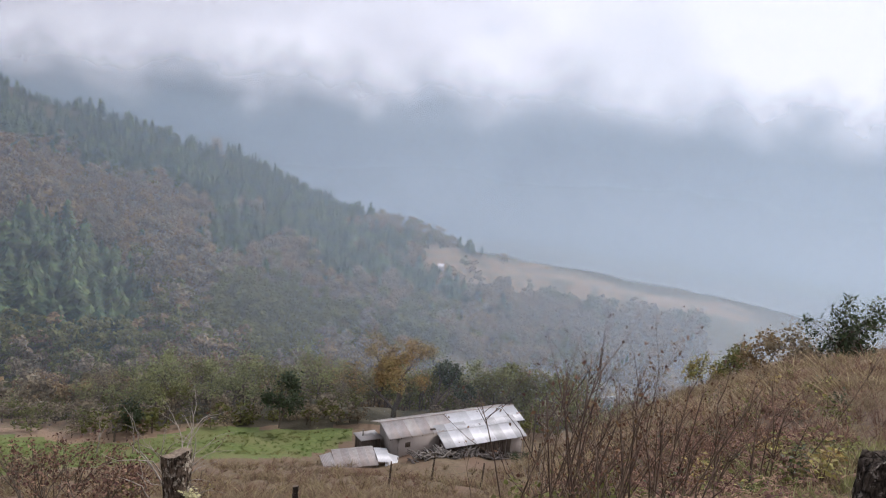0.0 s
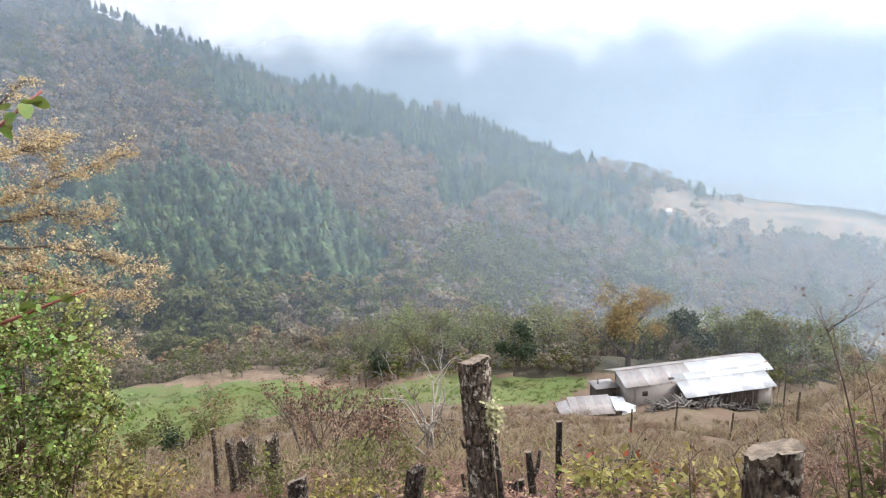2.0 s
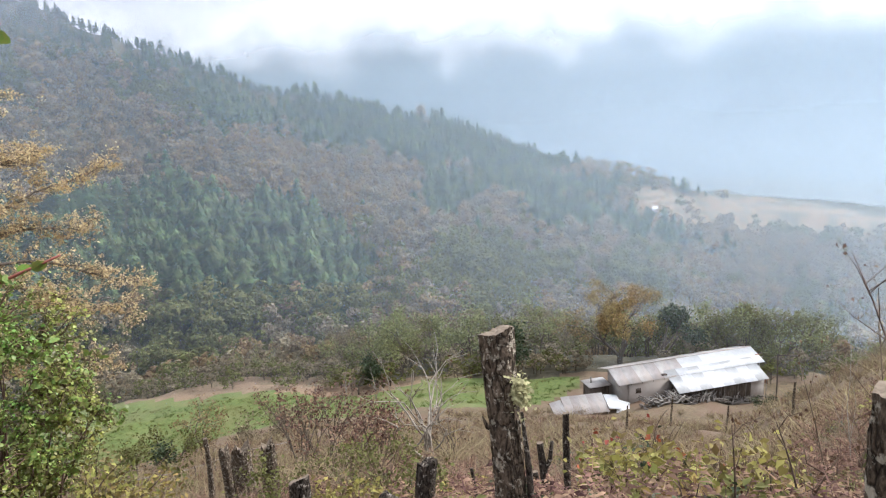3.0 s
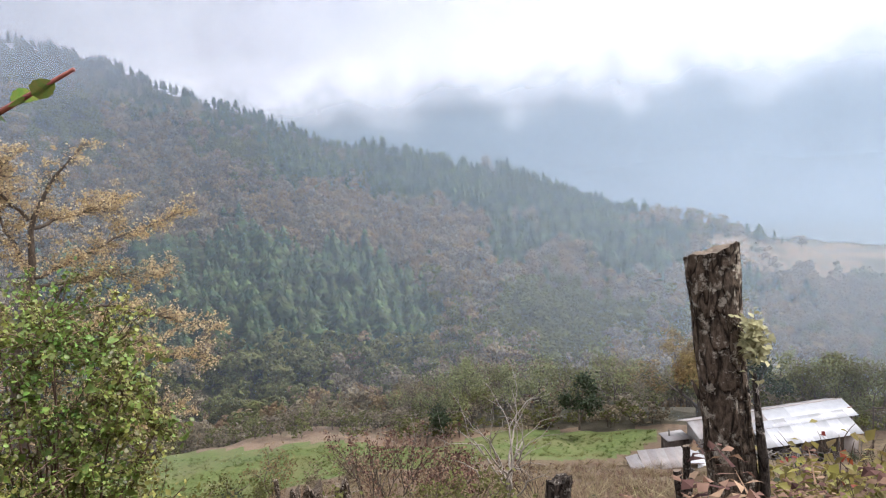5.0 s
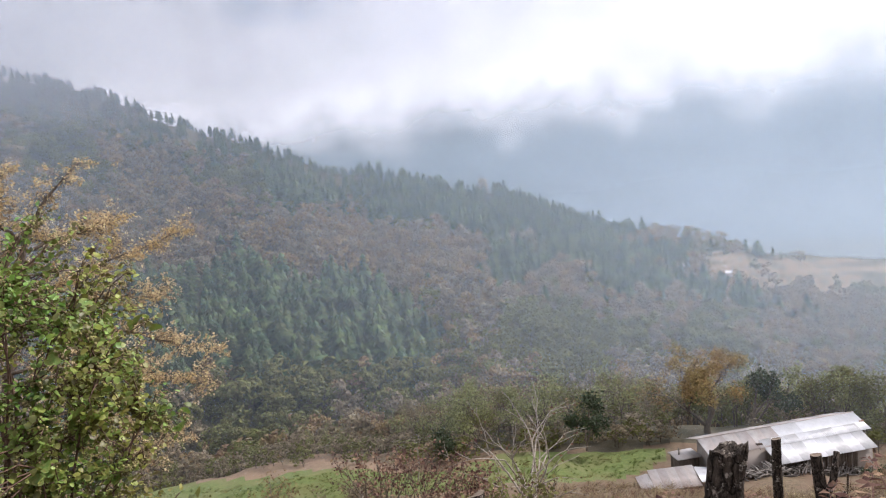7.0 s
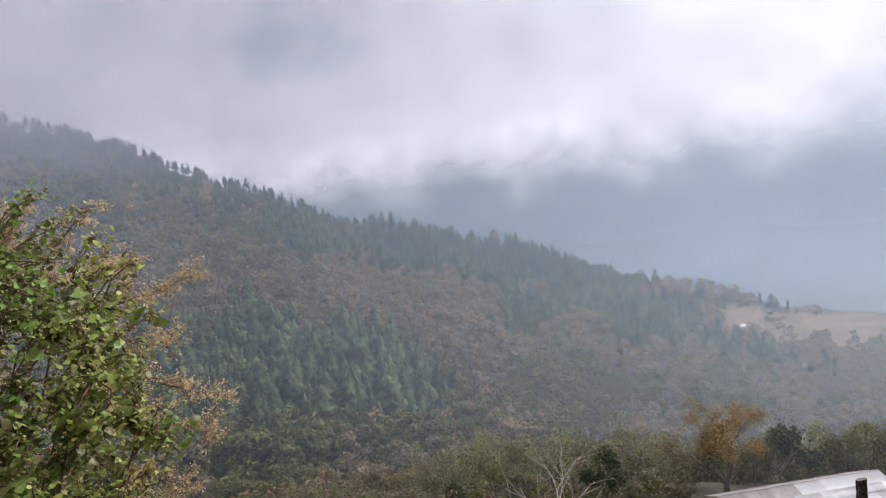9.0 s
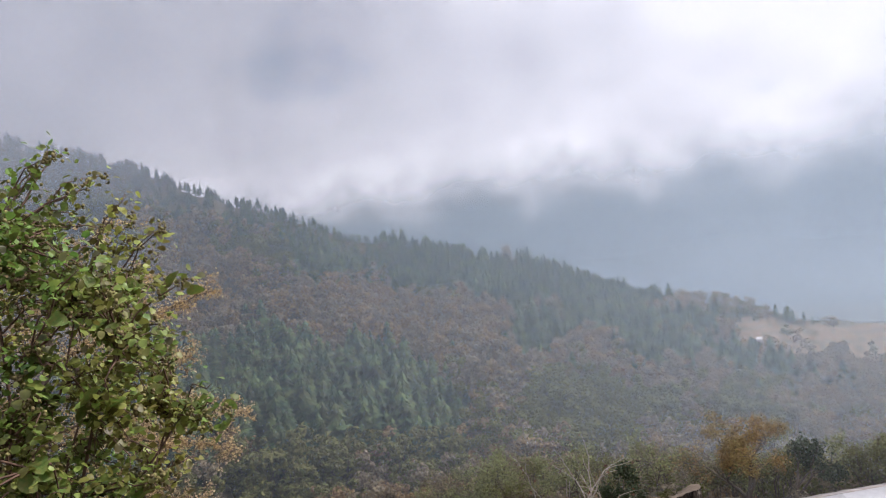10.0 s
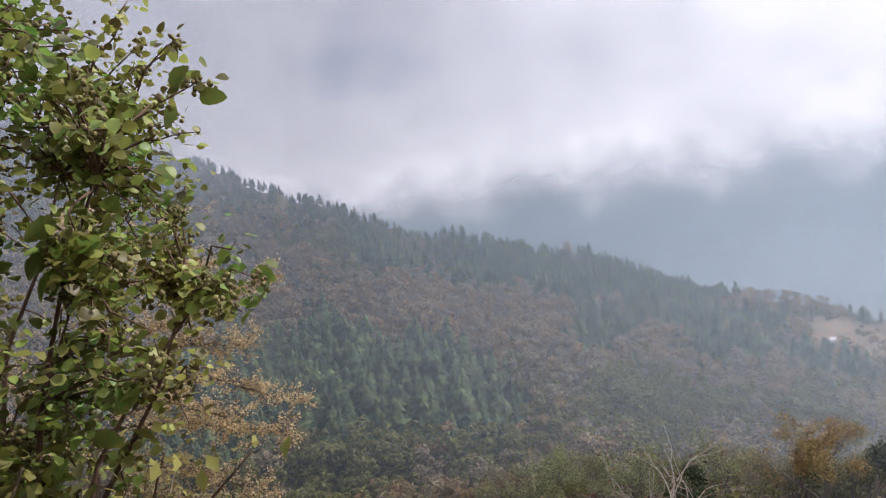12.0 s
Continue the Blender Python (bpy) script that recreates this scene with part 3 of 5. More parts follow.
def tree(name, place, height, label, bark, leafmat, seed, leaves=900, leaf=0.25, depth=3, spread=0.65, kids=3, radius=0.03, first=0.35, loose=0.5, group="", up=0.3, wob=0.12, category="tree", way=(0, 0, 1), stems=1, wide=None):
    """A tapered trunk with forking limbs and a ragged crown of leaf sprays."""
    rng = np.random.default_rng(seed)
    ob = thing(name, place, label, category, group)
    pieces, tips = [], []
    for s in range(stems):
        w = np.array(way, float) + (rng.normal(0, 0.33, 3) * (1, 1, 0.2) if stems > 1 else 0)
        branching(rng, (0, 0, -0.02 * height), w / np.linalg.norm(w), height * first, height * radius, depth, spread, kids, pieces, tips, 0.0, 8 if height > 5 else 6, wob)
    v, f = joined(pieces)
    zmax = max(0.1, np.percentile(v[:, 2], 99.5))
    k = height / zmax
    if wide:
        q = wide / np.percentile(np.hypot(v[:, 0], v[:, 1]), 97)
        k = np.array((q, q, k))
    part("trunk", (v * k, f), bark, ob)
    if leaves and leafmat:
        tips = np.array(tips) * k
        pick = tips[rng.integers(0, len(tips), leaves)] + rng.normal(0, loose * leaf, (leaves, 3))
        part("crown", many(SIMPLE_LEAF, pick, leaf * rng.uniform(0.5, 1.3, leaves), rng, up), leafmat, ob)
    return ob


def spot(az, r, sink=0.0):
    """A place on the ground at azimuth and distance."""
    x, y = -math.sin(radians(az)) * r, math.cos(radians(az)) * r
    return (x, y, float(ground_at(x, y)) - sink)


# ---- materials of the things ----
def bark_material(name, dark, mid, pale, patch, scale=16.0):
    """Cracked plates of bark with pale crusts of lichen."""
    m = bpy.data.materials.new(name)
    m.use_nodes = True
    nt = m.node_tree
    N, L = nt.nodes.new, nt.links.new
    b = nt.nodes["Principled BSDF"]
    b.inputs["Roughness"].default_value, b.inputs["Specular IOR Level"].default_value = 0.95, 0.15
    co, mp = N("ShaderNodeTexCoord"), N("ShaderNodeMapping")
    mp.inputs["Scale"].default_value = (1, 1, 0.42)
    L(co.outputs["Object"], mp.inputs["Vector"])
    warp = N("ShaderNodeTexNoise")
    warp.inputs["Scale"].default_value, warp.inputs["Detail"].default_value = scale * 0.7, 5
    L(mp.outputs["Vector"], warp.inputs["Vector"])
    shift = N("ShaderNodeMixRGB")
    shift.inputs["Fac"].default_value = 0.09
    L(mp.outputs["Vector"], shift.inputs["Color1"])
    L(warp.outputs["Color"], shift.inputs["Color2"])
    vo = N("ShaderNodeTexVoronoi")
    vo.feature = "DISTANCE_TO_EDGE"
    vo.inputs["Scale"].default_value = scale
    L(shift.outputs["Color"], vo.inputs["Vector"])
    fine = N("ShaderNodeTexNoise")
    fine.inputs["Scale"].default_value, fine.inputs["Detail"].default_value, fine.inputs["Roughness"].default_value = scale * 3, 7, 0.7
    L(mp.outputs["Vector"], fine.inputs["Vector"])
    ra = N("ShaderNodeValToRGB")
    ra.color_ramp.elements[0].position, ra.color_ramp.elements[1].position = 0.38, 0.66
    ra.color_ramp.elements[0].color, ra.color_ramp.elements[1].color = (*dark, 1), (*mid, 1)
    L(fine.outputs["Fac"], ra.inputs["Fac"])
    crack = N("ShaderNodeValToRGB")
    crack.color_ramp.elements[0].position, crack.color_ramp.elements[1].position = 0.0, 0.10
    crack.color_ramp.elements[0].color = (0.25, 0.25, 0.25, 1)
    L(vo.outputs["Distance"], crack.inputs["Fac"])
    mul = N("ShaderNodeMixRGB")
    mul.blend_type = "MULTIPLY"
    mul.inputs["Fac"].default_value = 1.0
    L(ra.outputs["Color"], mul.inputs["Color1"])
    L(crack.outputs["Color"], mul.inputs["Color2"])
    blot = N("ShaderNodeTexNoise")
    blot.inputs["Scale"].default_value, blot.inputs["Detail"].default_value, blot.inputs["Roughness"].default_value = scale * 0.9, 6, 0.75
    L(co.outputs["Object"], blot.inputs["Vector"])
    rb = N("ShaderNodeValToRGB")
    rb.color_ramp.elements[0].position, rb.color_ramp.elements[1].position = patch, patch + 0.05
    L(blot.outputs["Fac"], rb.inputs["Fac"])
    mx = N("ShaderNodeMixRGB")
    L(rb.outputs["Color"], mx.inputs["Fac"])
    L(mul.outputs["Color"], mx.inputs["Color1"])
    mx.inputs["Color2"].default_value = (*pale, 1)
    L(mx.outputs["Color"], b.inputs["Base Color"])
    hsum = N("ShaderNodeMath")
    L(crack.outputs["Color"], hsum.inputs[0])
    L(fine.outputs["Fac"], hsum.inputs[1])
    bp = N("ShaderNodeBump")
    bp.inputs["Strength"].default_value, bp.inputs["Distance"].default_value = 1.0, 0.02
    L(hsum.outputs["Value"], bp.inputs["Height"])
    L(bp.outputs["Normal"], b.inputs["Normal"])
    return m


WEATHERED = bark_material("weathered_bark", (0.04, 0.03, 0.023), (0.19, 0.145, 0.105), (0.40, 0.36, 0.29), 0.545, 19)
CHARRED = bark_material("dark_weathered_wood", (0.022, 0.018, 0.015), (0.12, 0.098, 0.08), (0.34, 0.305, 0.26), 0.57, 21)
CUTWOOD = material("grey_cut_wood", (0.05, 0.038, 0.028), (0.27, 0.22, 0.165), 60, 0.95, 0.9, (0.16, 0.125, 0.095), stretch=(0.35, 1, 1))
LICHEN = material("pale_lichen", (0.28, 0.27, 0.14), (0.50, 0.48, 0.28), 40, 0.95, 0.6, transl=0.2)
PALEBARK = material("pale_grey_bark", (0.15, 0.13, 0.105), (0.37, 0.335, 0.285), 14, 0.9, 0.4)
DRYSTEM = material("dry_weed_stem", (0.042, 0.03, 0.022), (0.16, 0.112, 0.08), 12, 0.9, 0.3, island=0.35)
DRYLEAF = material("dry_brown_leaf", (0.06, 0.034, 0.022), (0.20, 0.115, 0.065), 6, 0.9, 0.0, island=0.4, transl=0.25)
BRACKEN = material("dead_bracken", (0.075, 0.04, 0.03), (0.31, 0.185, 0.135), 6, 0.9, 0.0, (0.14, 0.082, 0.06), island=0.65, transl=0.25)
STRAW = material("dry_grass_blades", (0.12, 0.095, 0.05), (0.31, 0.25, 0.15), 3, 0.9, 0.0, (0.19, 0.13, 0.08), island=0.5, transl=0.3)
LIME = material("yellow_green_leaf", (0.105, 0.11, 0.03), (0.31, 0.28, 0.08), 5, 0.65, 0.0, (0.25, 0.17, 0.06), island=0.5, transl=0.4)
REDLEAF = material("red_autumn_leaf", (0.16, 0.03, 0.018), (0.30, 0.07, 0.035), 8, 0.7, 0.0, island=0.3, transl=0.3)
GOLD = material("golden_autumn_leaf", (0.42, 0.325, 0.185), (0.66, 0.54, 0.345), 2, 0.75, 0.0, (0.54, 0.41, 0.22), island=0.35, transl=0.45)
ORANGE = material("orange_autumn_leaf", (0.21, 0.13, 0.05), (0.36, 0.235, 0.095), 1, 0.8, 0.0, (0.26, 0.20, 0.085), island=0.3, transl=0.35)
ALDER = material("alder_leaf", (0.06, 0.11, 0.02), (0.22, 0.29, 0.062), 9, 0.45, 0.15, (0.29, 0.28, 0.07), island=0.75, transl=0.42, spec=0.5)
ALDER_O = material("alder_large_leaf", (0.08, 0.15, 0.028), (0.19, 0.30, 0.06), 30, 0.45, 0.5, (0.20, 0.22, 0.05), objrand=0.35, transl=0.4, spec=0.5)
REDTWIG = material("red_young_twig", (0.13, 0.04, 0.03), (0.30, 0.10, 0.075), 30, 0.6, 0.3)
CONE = material("alder_cone", (0.06, 0.05, 0.02), (0.27, 0.24, 0.10), 60, 0.8, 0.4, island=0.4)
ALDERBARK = material("alder_twig_bark", (0.06, 0.035, 0.025), (0.16, 0.10, 0.07), 30, 0.8, 0.4)
EVERGREEN = material("dark_evergreen_leaf", (0.018, 0.03, 0.013), (0.055, 0.075, 0.03), 2, 0.6, 0.0, island=0.4, transl=0.15)
SPRING = material("pale_green_leaf", (0.12, 0.135, 0.05), (0.29, 0.30, 0.125), 1, 0.8, 0.0, island=0.3, transl=0.35)
OLDMETAL = material("old_galvanised_sheet", (0.27, 0.26, 0.255), (0.45, 0.44, 0.435), 1.3, 0.6, 0.1, (0.29, 0.235, 0.20), stretch=(1, 0.25, 1), metal=0.2, objrand=0.18)
NEWMETAL = material("bright_galvanised_sheet", (0.50, 0.51, 0.525), (0.66, 0.67, 0.68), 0.8, 0.42, 0.05, metal=0.3, objrand=0.14)
RUST = material("rusty_sheet", (0.14, 0.06, 0.03), (0.34, 0.20, 0.13), 3, 0.8, 0.2)
BLOCKWALL = material("grey_plastered_wall", (0.30, 0.28, 0.26), (0.50, 0.47, 0.44), 1.6, 0.95, 0.3, (0.38, 0.34, 0.31))
DARKBOARD = material("dark_timber_boards", (0.05, 0.04, 0.034), (0.13, 0.105, 0.085), 3, 0.9, 0.5, stretch=(1, 1, 0.2), objrand=0.25)
GREYLOG = material("grey_split_logs", (0.08, 0.072, 0.065), (0.23, 0.21, 0.19), 3, 0.95, 0.5, objrand=0.4)
PALEMETAL = material("pale_galvanised_sheet", (0.34, 0.345, 0.35), (0.49, 0.495, 0.50), 0.9, 0.48, 0.05, (0.50, 0.48, 0.46), metal=0.3, objrand=0.12)
WHITEPAINT = material("white_sheet_roof", (0.50, 0.51, 0.53), (0.68, 0.69, 0.70), 1, 0.6, 0.0)
WIRE = material("fence_wire", (0.25, 0.24, 0.23), (0.40, 0.38, 0.36), 20, 0.5, 0.0, metal=0.8)


# ---- the fence of old posts ----
def fence_post(name, x, y, top, r0, r1, seed, label, lean=(0, 0), slant=0.1, broken=0.0, bark=None, cut=None, furrow=0.1):
    z = float(ground_at(x, y))
    ob = thing(name, (x, y, z), label, "fence post", "old fence posts")
    side, end = log_piece(top - z, r0, r1, seed, slant, lean, furrow=furrow, broken=broken)
    part("bark", side, bark or WEATHERED, ob)
    part("cut_end", end, cut or (CHARRED if bark is CHARRED and broken > 0.02 else CUTWOOD), ob, "grey weathered end grain")
    return ob, top - z


post, hp = fence_post("fence_post", -1.54, 4.42, -0.565, 0.078, 0.081, 3, "tall weathered fence post with mottled bark and pale lichen", lean=(-0.03, 0.02), slant=0.03, broken=0.010)
rng = np.random.default_rng(5)
tuft = [(0.075 + rng.normal(0, 0.022), rng.normal(-0.03, 0.022), hp - 0.30 + rng.normal(0, 0.045)) for _ in range(420)]
part("lichen_tuft", many(SIMPLE_LEAF, np.array(tuft), rng.uniform(0.012, 0.035, 420), rng), LICHEN, post, "pale shaggy beard lichen", kind="stuff")
part("side_spur", tube([(-0.06, -0.02, hp - 0.52), (-0.10, -0.03, hp - 0.50), (-0.125, -0.03, hp - 0.44)], [0.016, 0.012, 0.004], 6), WEATHERED, post)
part("split_stake", tube([(0.12, 0.0, -0.2), (0.10, 0.01, hp * 0.4), (0.075, 0.0, hp - 0.42)], [0.022, 0.018, 0.008], 7), CHARRED, post)
fence_post("stump_post", -0.275, 2.66, 0.0, 0.074, 0.062, 11, "thick sawn-off fence post with a pale cracked top", slant=0.035, broken=0.012)
prong, hm = fence_post("forked_stump", -2.68, 6.08, -2.27, 0.09, 0.075, 17, "charred forked stump with flaking bark", lean=(0.14, 0), slant=0.03, broken=0.03, bark=CHARRED)
part("side_prong", tube([(0.0, 0.0, 0.15), (-0.12, -0.02, 0.36), (-0.22, -0.03, 0.42), (-0.26, -0.03, 0.47)], [0.08, 0.07, 0.055, 0.045], 9), CHARRED, prong)
fence_post("split_post", -3.86, 6.34, -2.70, 0.10, 0.088, 23, "broad split fence post, dark bark with pale sapwood edge", slant=0.06, broken=0.012, bark=CHARRED)
fence_post("old_post", -10.6, 15.7, -7.95, 0.24, 0.21, 29, "grey weathered stump post with split crown", slant=0.06, broken=0.08, furrow=0.14)
fence_post("old_post", -11.2, 16.0, -8.15, 0.14, 0.12, 31, "grey broken stake leaning on a stump", lean=(-0.1, 0), slant=0.05, broken=0.08)
fence_post("old_post", -9.15, 14.6, -7.1, 0.20, 0.14, 37, "grey two-pronged stump post", slant=0.06, broken=0.10, furrow=0.14)
fence_post("stake", -13.4, 18.2, -9.15, 0.085, 0.06, 41, "thin grey upright stake", slant=0.02)
fence_post("stake", -12.75, 18.0, -9.75, 0.07, 0.05, 43, "thin dark crooked stake", lean=(0.15, 0), slant=0.02, bark=CHARRED)
fence_post("stake", -12.3, 17.2, -10.0, 0.06, 0.04, 47, "thin leaning stake beside the stumps", lean=(0.25, 0.1), slant=0.02)
fence_post("pole_post", -2.15, 11.46, -4.36, 0.05, 0.045, 53, "slender dark pole with a knobbed top", lean=(0.06, 0), slant=0.03, bark=CHARRED)
fork, hf = fence_post("forked_stake", -1.88, 8.34, -3.22, 0.05, 0.035, 59, "dark forked stake with two prongs", lean=(-0.12, 0), slant=0.02, bark=CHARRED)
part("side_prong", tube([(-0.09, 0, hf - 0.33), (-0.03, 0, hf - 0.2), (0.0, 0, hf + 0.02)], [0.03, 0.026, 0.02], 7), CHARRED, fork)
fence_post("stub", -2.0, 7.4, -3.1, 0.10, 0.05, 61, "dark tapering rotten stub", slant=0.03, broken=0.1, bark=CHARRED)
fence_post("stub", -1.86, 7.6, -3.15, 0.04, 0.03, 67, "short dark leaning stick", lean=(-0.10, 0), slant=0.02, bark=CHARRED)
fence_post("stub", -2.55, 7.9, -3.35, 0.022, 0.015, 71, "thin dark leaning stick", lean=(-0.12, 0), slant=0.02, bark=CHARRED)
fence_post("stump_post", 1.74, 2.70, 0.52, 0.09, 0.085, 73, "thick dark post with a broken pale top", slant=0.05, broken=0.04, bark=CHARRED)
for az, r, h in ((-0.5, 66, 3.0), (-4.5, 62, 2.6), (-8.8, 50, 2.6), (3.0, 58, 2.4)):
    x, y, z = spot(az, r)
    fence_post("field_stake", x, y, z + h, 0.09, 0.06, int(r), "thin stake standing in the brown slope", lean=(0.1, 0), slant=0.02)


def wire_fence():
    """Low stakes and two wires across the foot of the slope."""
    ob = thing("wire_fence", spot(36, 44), "low field fence of thin stakes and wire", "fence")
    base = np.array(ob.location)
    tops = []
    for i in range(9):
        x, y, z = spot(30.0 + 1.45 * i, 46 - 0.35 * i)
        h = 1.25 + 0.15 * math.sin(i * 2.3)
        part("post", tube(np.array([(x, y, z - 0.2), (x + 0.05, y, z + h)]) - base, [0.06, 0.045], 6), WEATHERED, ob)
        tops.append((x, y, z))
    for k in (0.55, 1.05):
        part("wire", tube(np.array([(x, y, z + k) for x, y, z in tops]) - base, [0.012] * 9, 4), WIRE, ob)


wire_fence()


# ---- the farmstead ----
U, V = Vector((0.870, 0.494, 0)), Vector((0.494, -0.870, 0))
HOUSE_Z = -51.0


def sheet(width, run, drop, waves, thick=0.02):
    """A corrugated metal sheet falling from the ridge along +y (run) by drop."""
    n = waves * 4
    v, f = [], []
    for lay in (0, 1):
        for i in range(n + 1):
            x = width * i / n
            z = 0.028 * math.sin(2 * math.pi * i / 4) - lay * thick
            v += [(x, 0, z), (x, run, z - drop)]
    m = 2 * (n + 1)
    for i in range(n):
        a = 2 * i
        f += [(a, a + 1, a + 3), (a, a + 3, a + 2), (m + a, m + a + 3, m + a + 1), (m + a, m + a + 2, m + a + 3)]
        f += [(a + 1, m + a + 1, m + a + 3), (a + 1, m + a + 3, a + 3), (a, a + 2, m + a + 2), (a, m + a + 2, m + a)]
    e = 2 * n
    f += [(0, m, m + 1), (0, m + 1, 1), (e, e + 1, m + e + 1), (e, m + e + 1, m + e)]
    return np.array(v), np.array(f)


def roof_of_sheets(parent, x0, y0, z0, count, width, run, drop, mats, flip=False):
    """Sheets side by side, sharing one mesh a material."""
    seen = {}
    for i in range(count):
        m = mats[i % len(mats)]
        if m.name not in seen:
            ob = part("roof_sheet", sheet(width * 1.01, run, drop, 8), m, parent)
            seen[m.name] = ob
        else:
            ob = seen[m.name].copy()
            scene.collection.objects.link(ob)
        ob.location = (x0 + i * width, y0, z0 + 0.012 * (i % 2) + 0.01 * math.sin(i * 5.1))
        ob.rotation_euler = (0.004 * math.sin(i * 3.7), 0, math.pi if flip else 0)


def farmhouse():
    """Long house: local x along the ridge, y towards the slope it faces, z up."""
    ob = thing("farmhouse", (-8.02, 113.84, HOUSE_Z), "long farmhouse with grey walls and a corrugated metal roof", "house")
    ob.rotation_euler = (0, 0, math.atan2(U.y, U.x))
    ridge, eave = 5.4, 4.1
    part("wall_front", block(1.7, 10.2, -3.45, -3.2, -1.0, eave), BLOCKWALL, ob, "grey rough plastered wall")
    part("wall_back", block(1.7, 25.0, 3.2, 3.45, -1.0, eave), BLOCKWALL, ob)
    part("wall_front", block(10.2, 25.0, -3.45, -3.2, -1.0, eave), DARKBOARD, ob)
    for x in (1.7, 24.75):
        w = [(x, -3.45, -1.0), (x, 3.45, -1.0), (x, 3.45, eave), (x, 0, ridge - 0.1), (x, -3.45, eave)]
        v = np.array(w + [(a + 0.25, b, c) for a, b, c in w])
        f = [(0, 1, 2), (0, 2, 4), (2, 3, 4), (5, 7, 6), (5, 9, 7), (7, 9, 8)]
        for a in range(5):
            b = (a + 1) % 5
            f += [(a, a + 5, b + 5), (a, b + 5, b)]
        part("gable_wall", (v, np.array(f)), BLOCKWALL, ob)
    roof_of_sheets(ob, 0 + 1.97, 0, ridge, 6, 1.97, 3.85, 1.3, [OLDMETAL], True)
    roof_of_sheets(ob, 0 + 1.97 * 7, 0, ridge + 0.05, 7, 1.97, 3.85, 1.3, [NEWMETAL], True)
    roof_of_sheets(ob, 0, 0.0, ridge, 13, 1.97, 3.85, 1.3, [OLDMETAL])
    part("ridge_cap", tube([(-0.05, 0, ridge + 0.02), (12.8, 0, ridge + 0.05), (25.7, 0, ridge + 0.04)], [0.09] * 3, 6), OLDMETAL, ob)
    part("roof_patch", block(25.0, 25.75, -2.2, -0.3, ridge - 0.72, ridge - 0.62), RUST, ob, "rusty patch of roof sheet")
    part("roof_hole", block(7.6, 8.5, -3.3, -2.8, ridge - 1.05, ridge - 0.93), DARKBOARD, ob, "dark gap where sheets are lifted")
    for i in range(6):
        part("rafter_end", tube([(0.2 + i * 1.9, -3.2, eave - 0.02), (0.2 + i * 1.9, -3.8, eave - 0.2)], [0.06, 0.06], 5), DARKBOARD, ob)
    # lean-to along the front
    roof_of_sheets(ob, 8.4 + 1.95, -2.35, ridge - 0.68, 8, 1.95, 4.75, 1.95, [PALEMETAL, NEWMETAL, PALEMETAL, NEWMETAL, NEWMETAL], True)
    part("lean_to_wall", block(9.4, 21.4, -6.2, -6.05, -1.2, 2.75), DARKBOARD, ob, "dark weathered timber boarding")
    part("lean_to_wall", block(21.4, 23.6, -6.25, -6.0, -1.2, 2.75), BLOCKWALL, ob, "pale plastered end wall")
    part("lean_to_side", block(9.2, 9.4, -6.2, -3.4, -1.2, 3.1), DARKBOARD, ob)
    part("lean_to_side", block(23.6, 23.8, -6.2, -3.4, -1.2, 3.1), BLOCKWALL, ob)
    for i in range(28):
        x = 9.45 + 0.427 * i
        part("board", block(x, x + 0.40, -6.235, -6.2, -1.0, 2.7 - 0.03 * (i % 3)), DARKBOARD, ob)
    part("eave_beam", block(8.5, 24.0, -6.75, -6.6, 2.70, 2.84), DARKBOARD, ob)
    for x in (8.7, 12.6, 16.4, 20.2, 23.8):
        part("post", tube([(x, -6.68, -1.2), (x, -6.68, 2.75)], [0.07, 0.06], 6), GREYLOG, ob)
    part("window", block(3.0, 3.9, -3.49, -3.44, 2.2, 3.0), DARKBOARD, ob, "small dark window opening")
    part("brace_pole", tube([(6.3, -5.6, 0.1), (9.2, -4.0, 2.2)], [0.09, 0.07], 6), PALEBARK, ob, "pale propping pole")
    part("hanging_cloth", block(25.1, 25.2, -5.2, -4.2, 0.9, 2.2), RUST, ob, "red-brown cloth at the gable")
    return ob


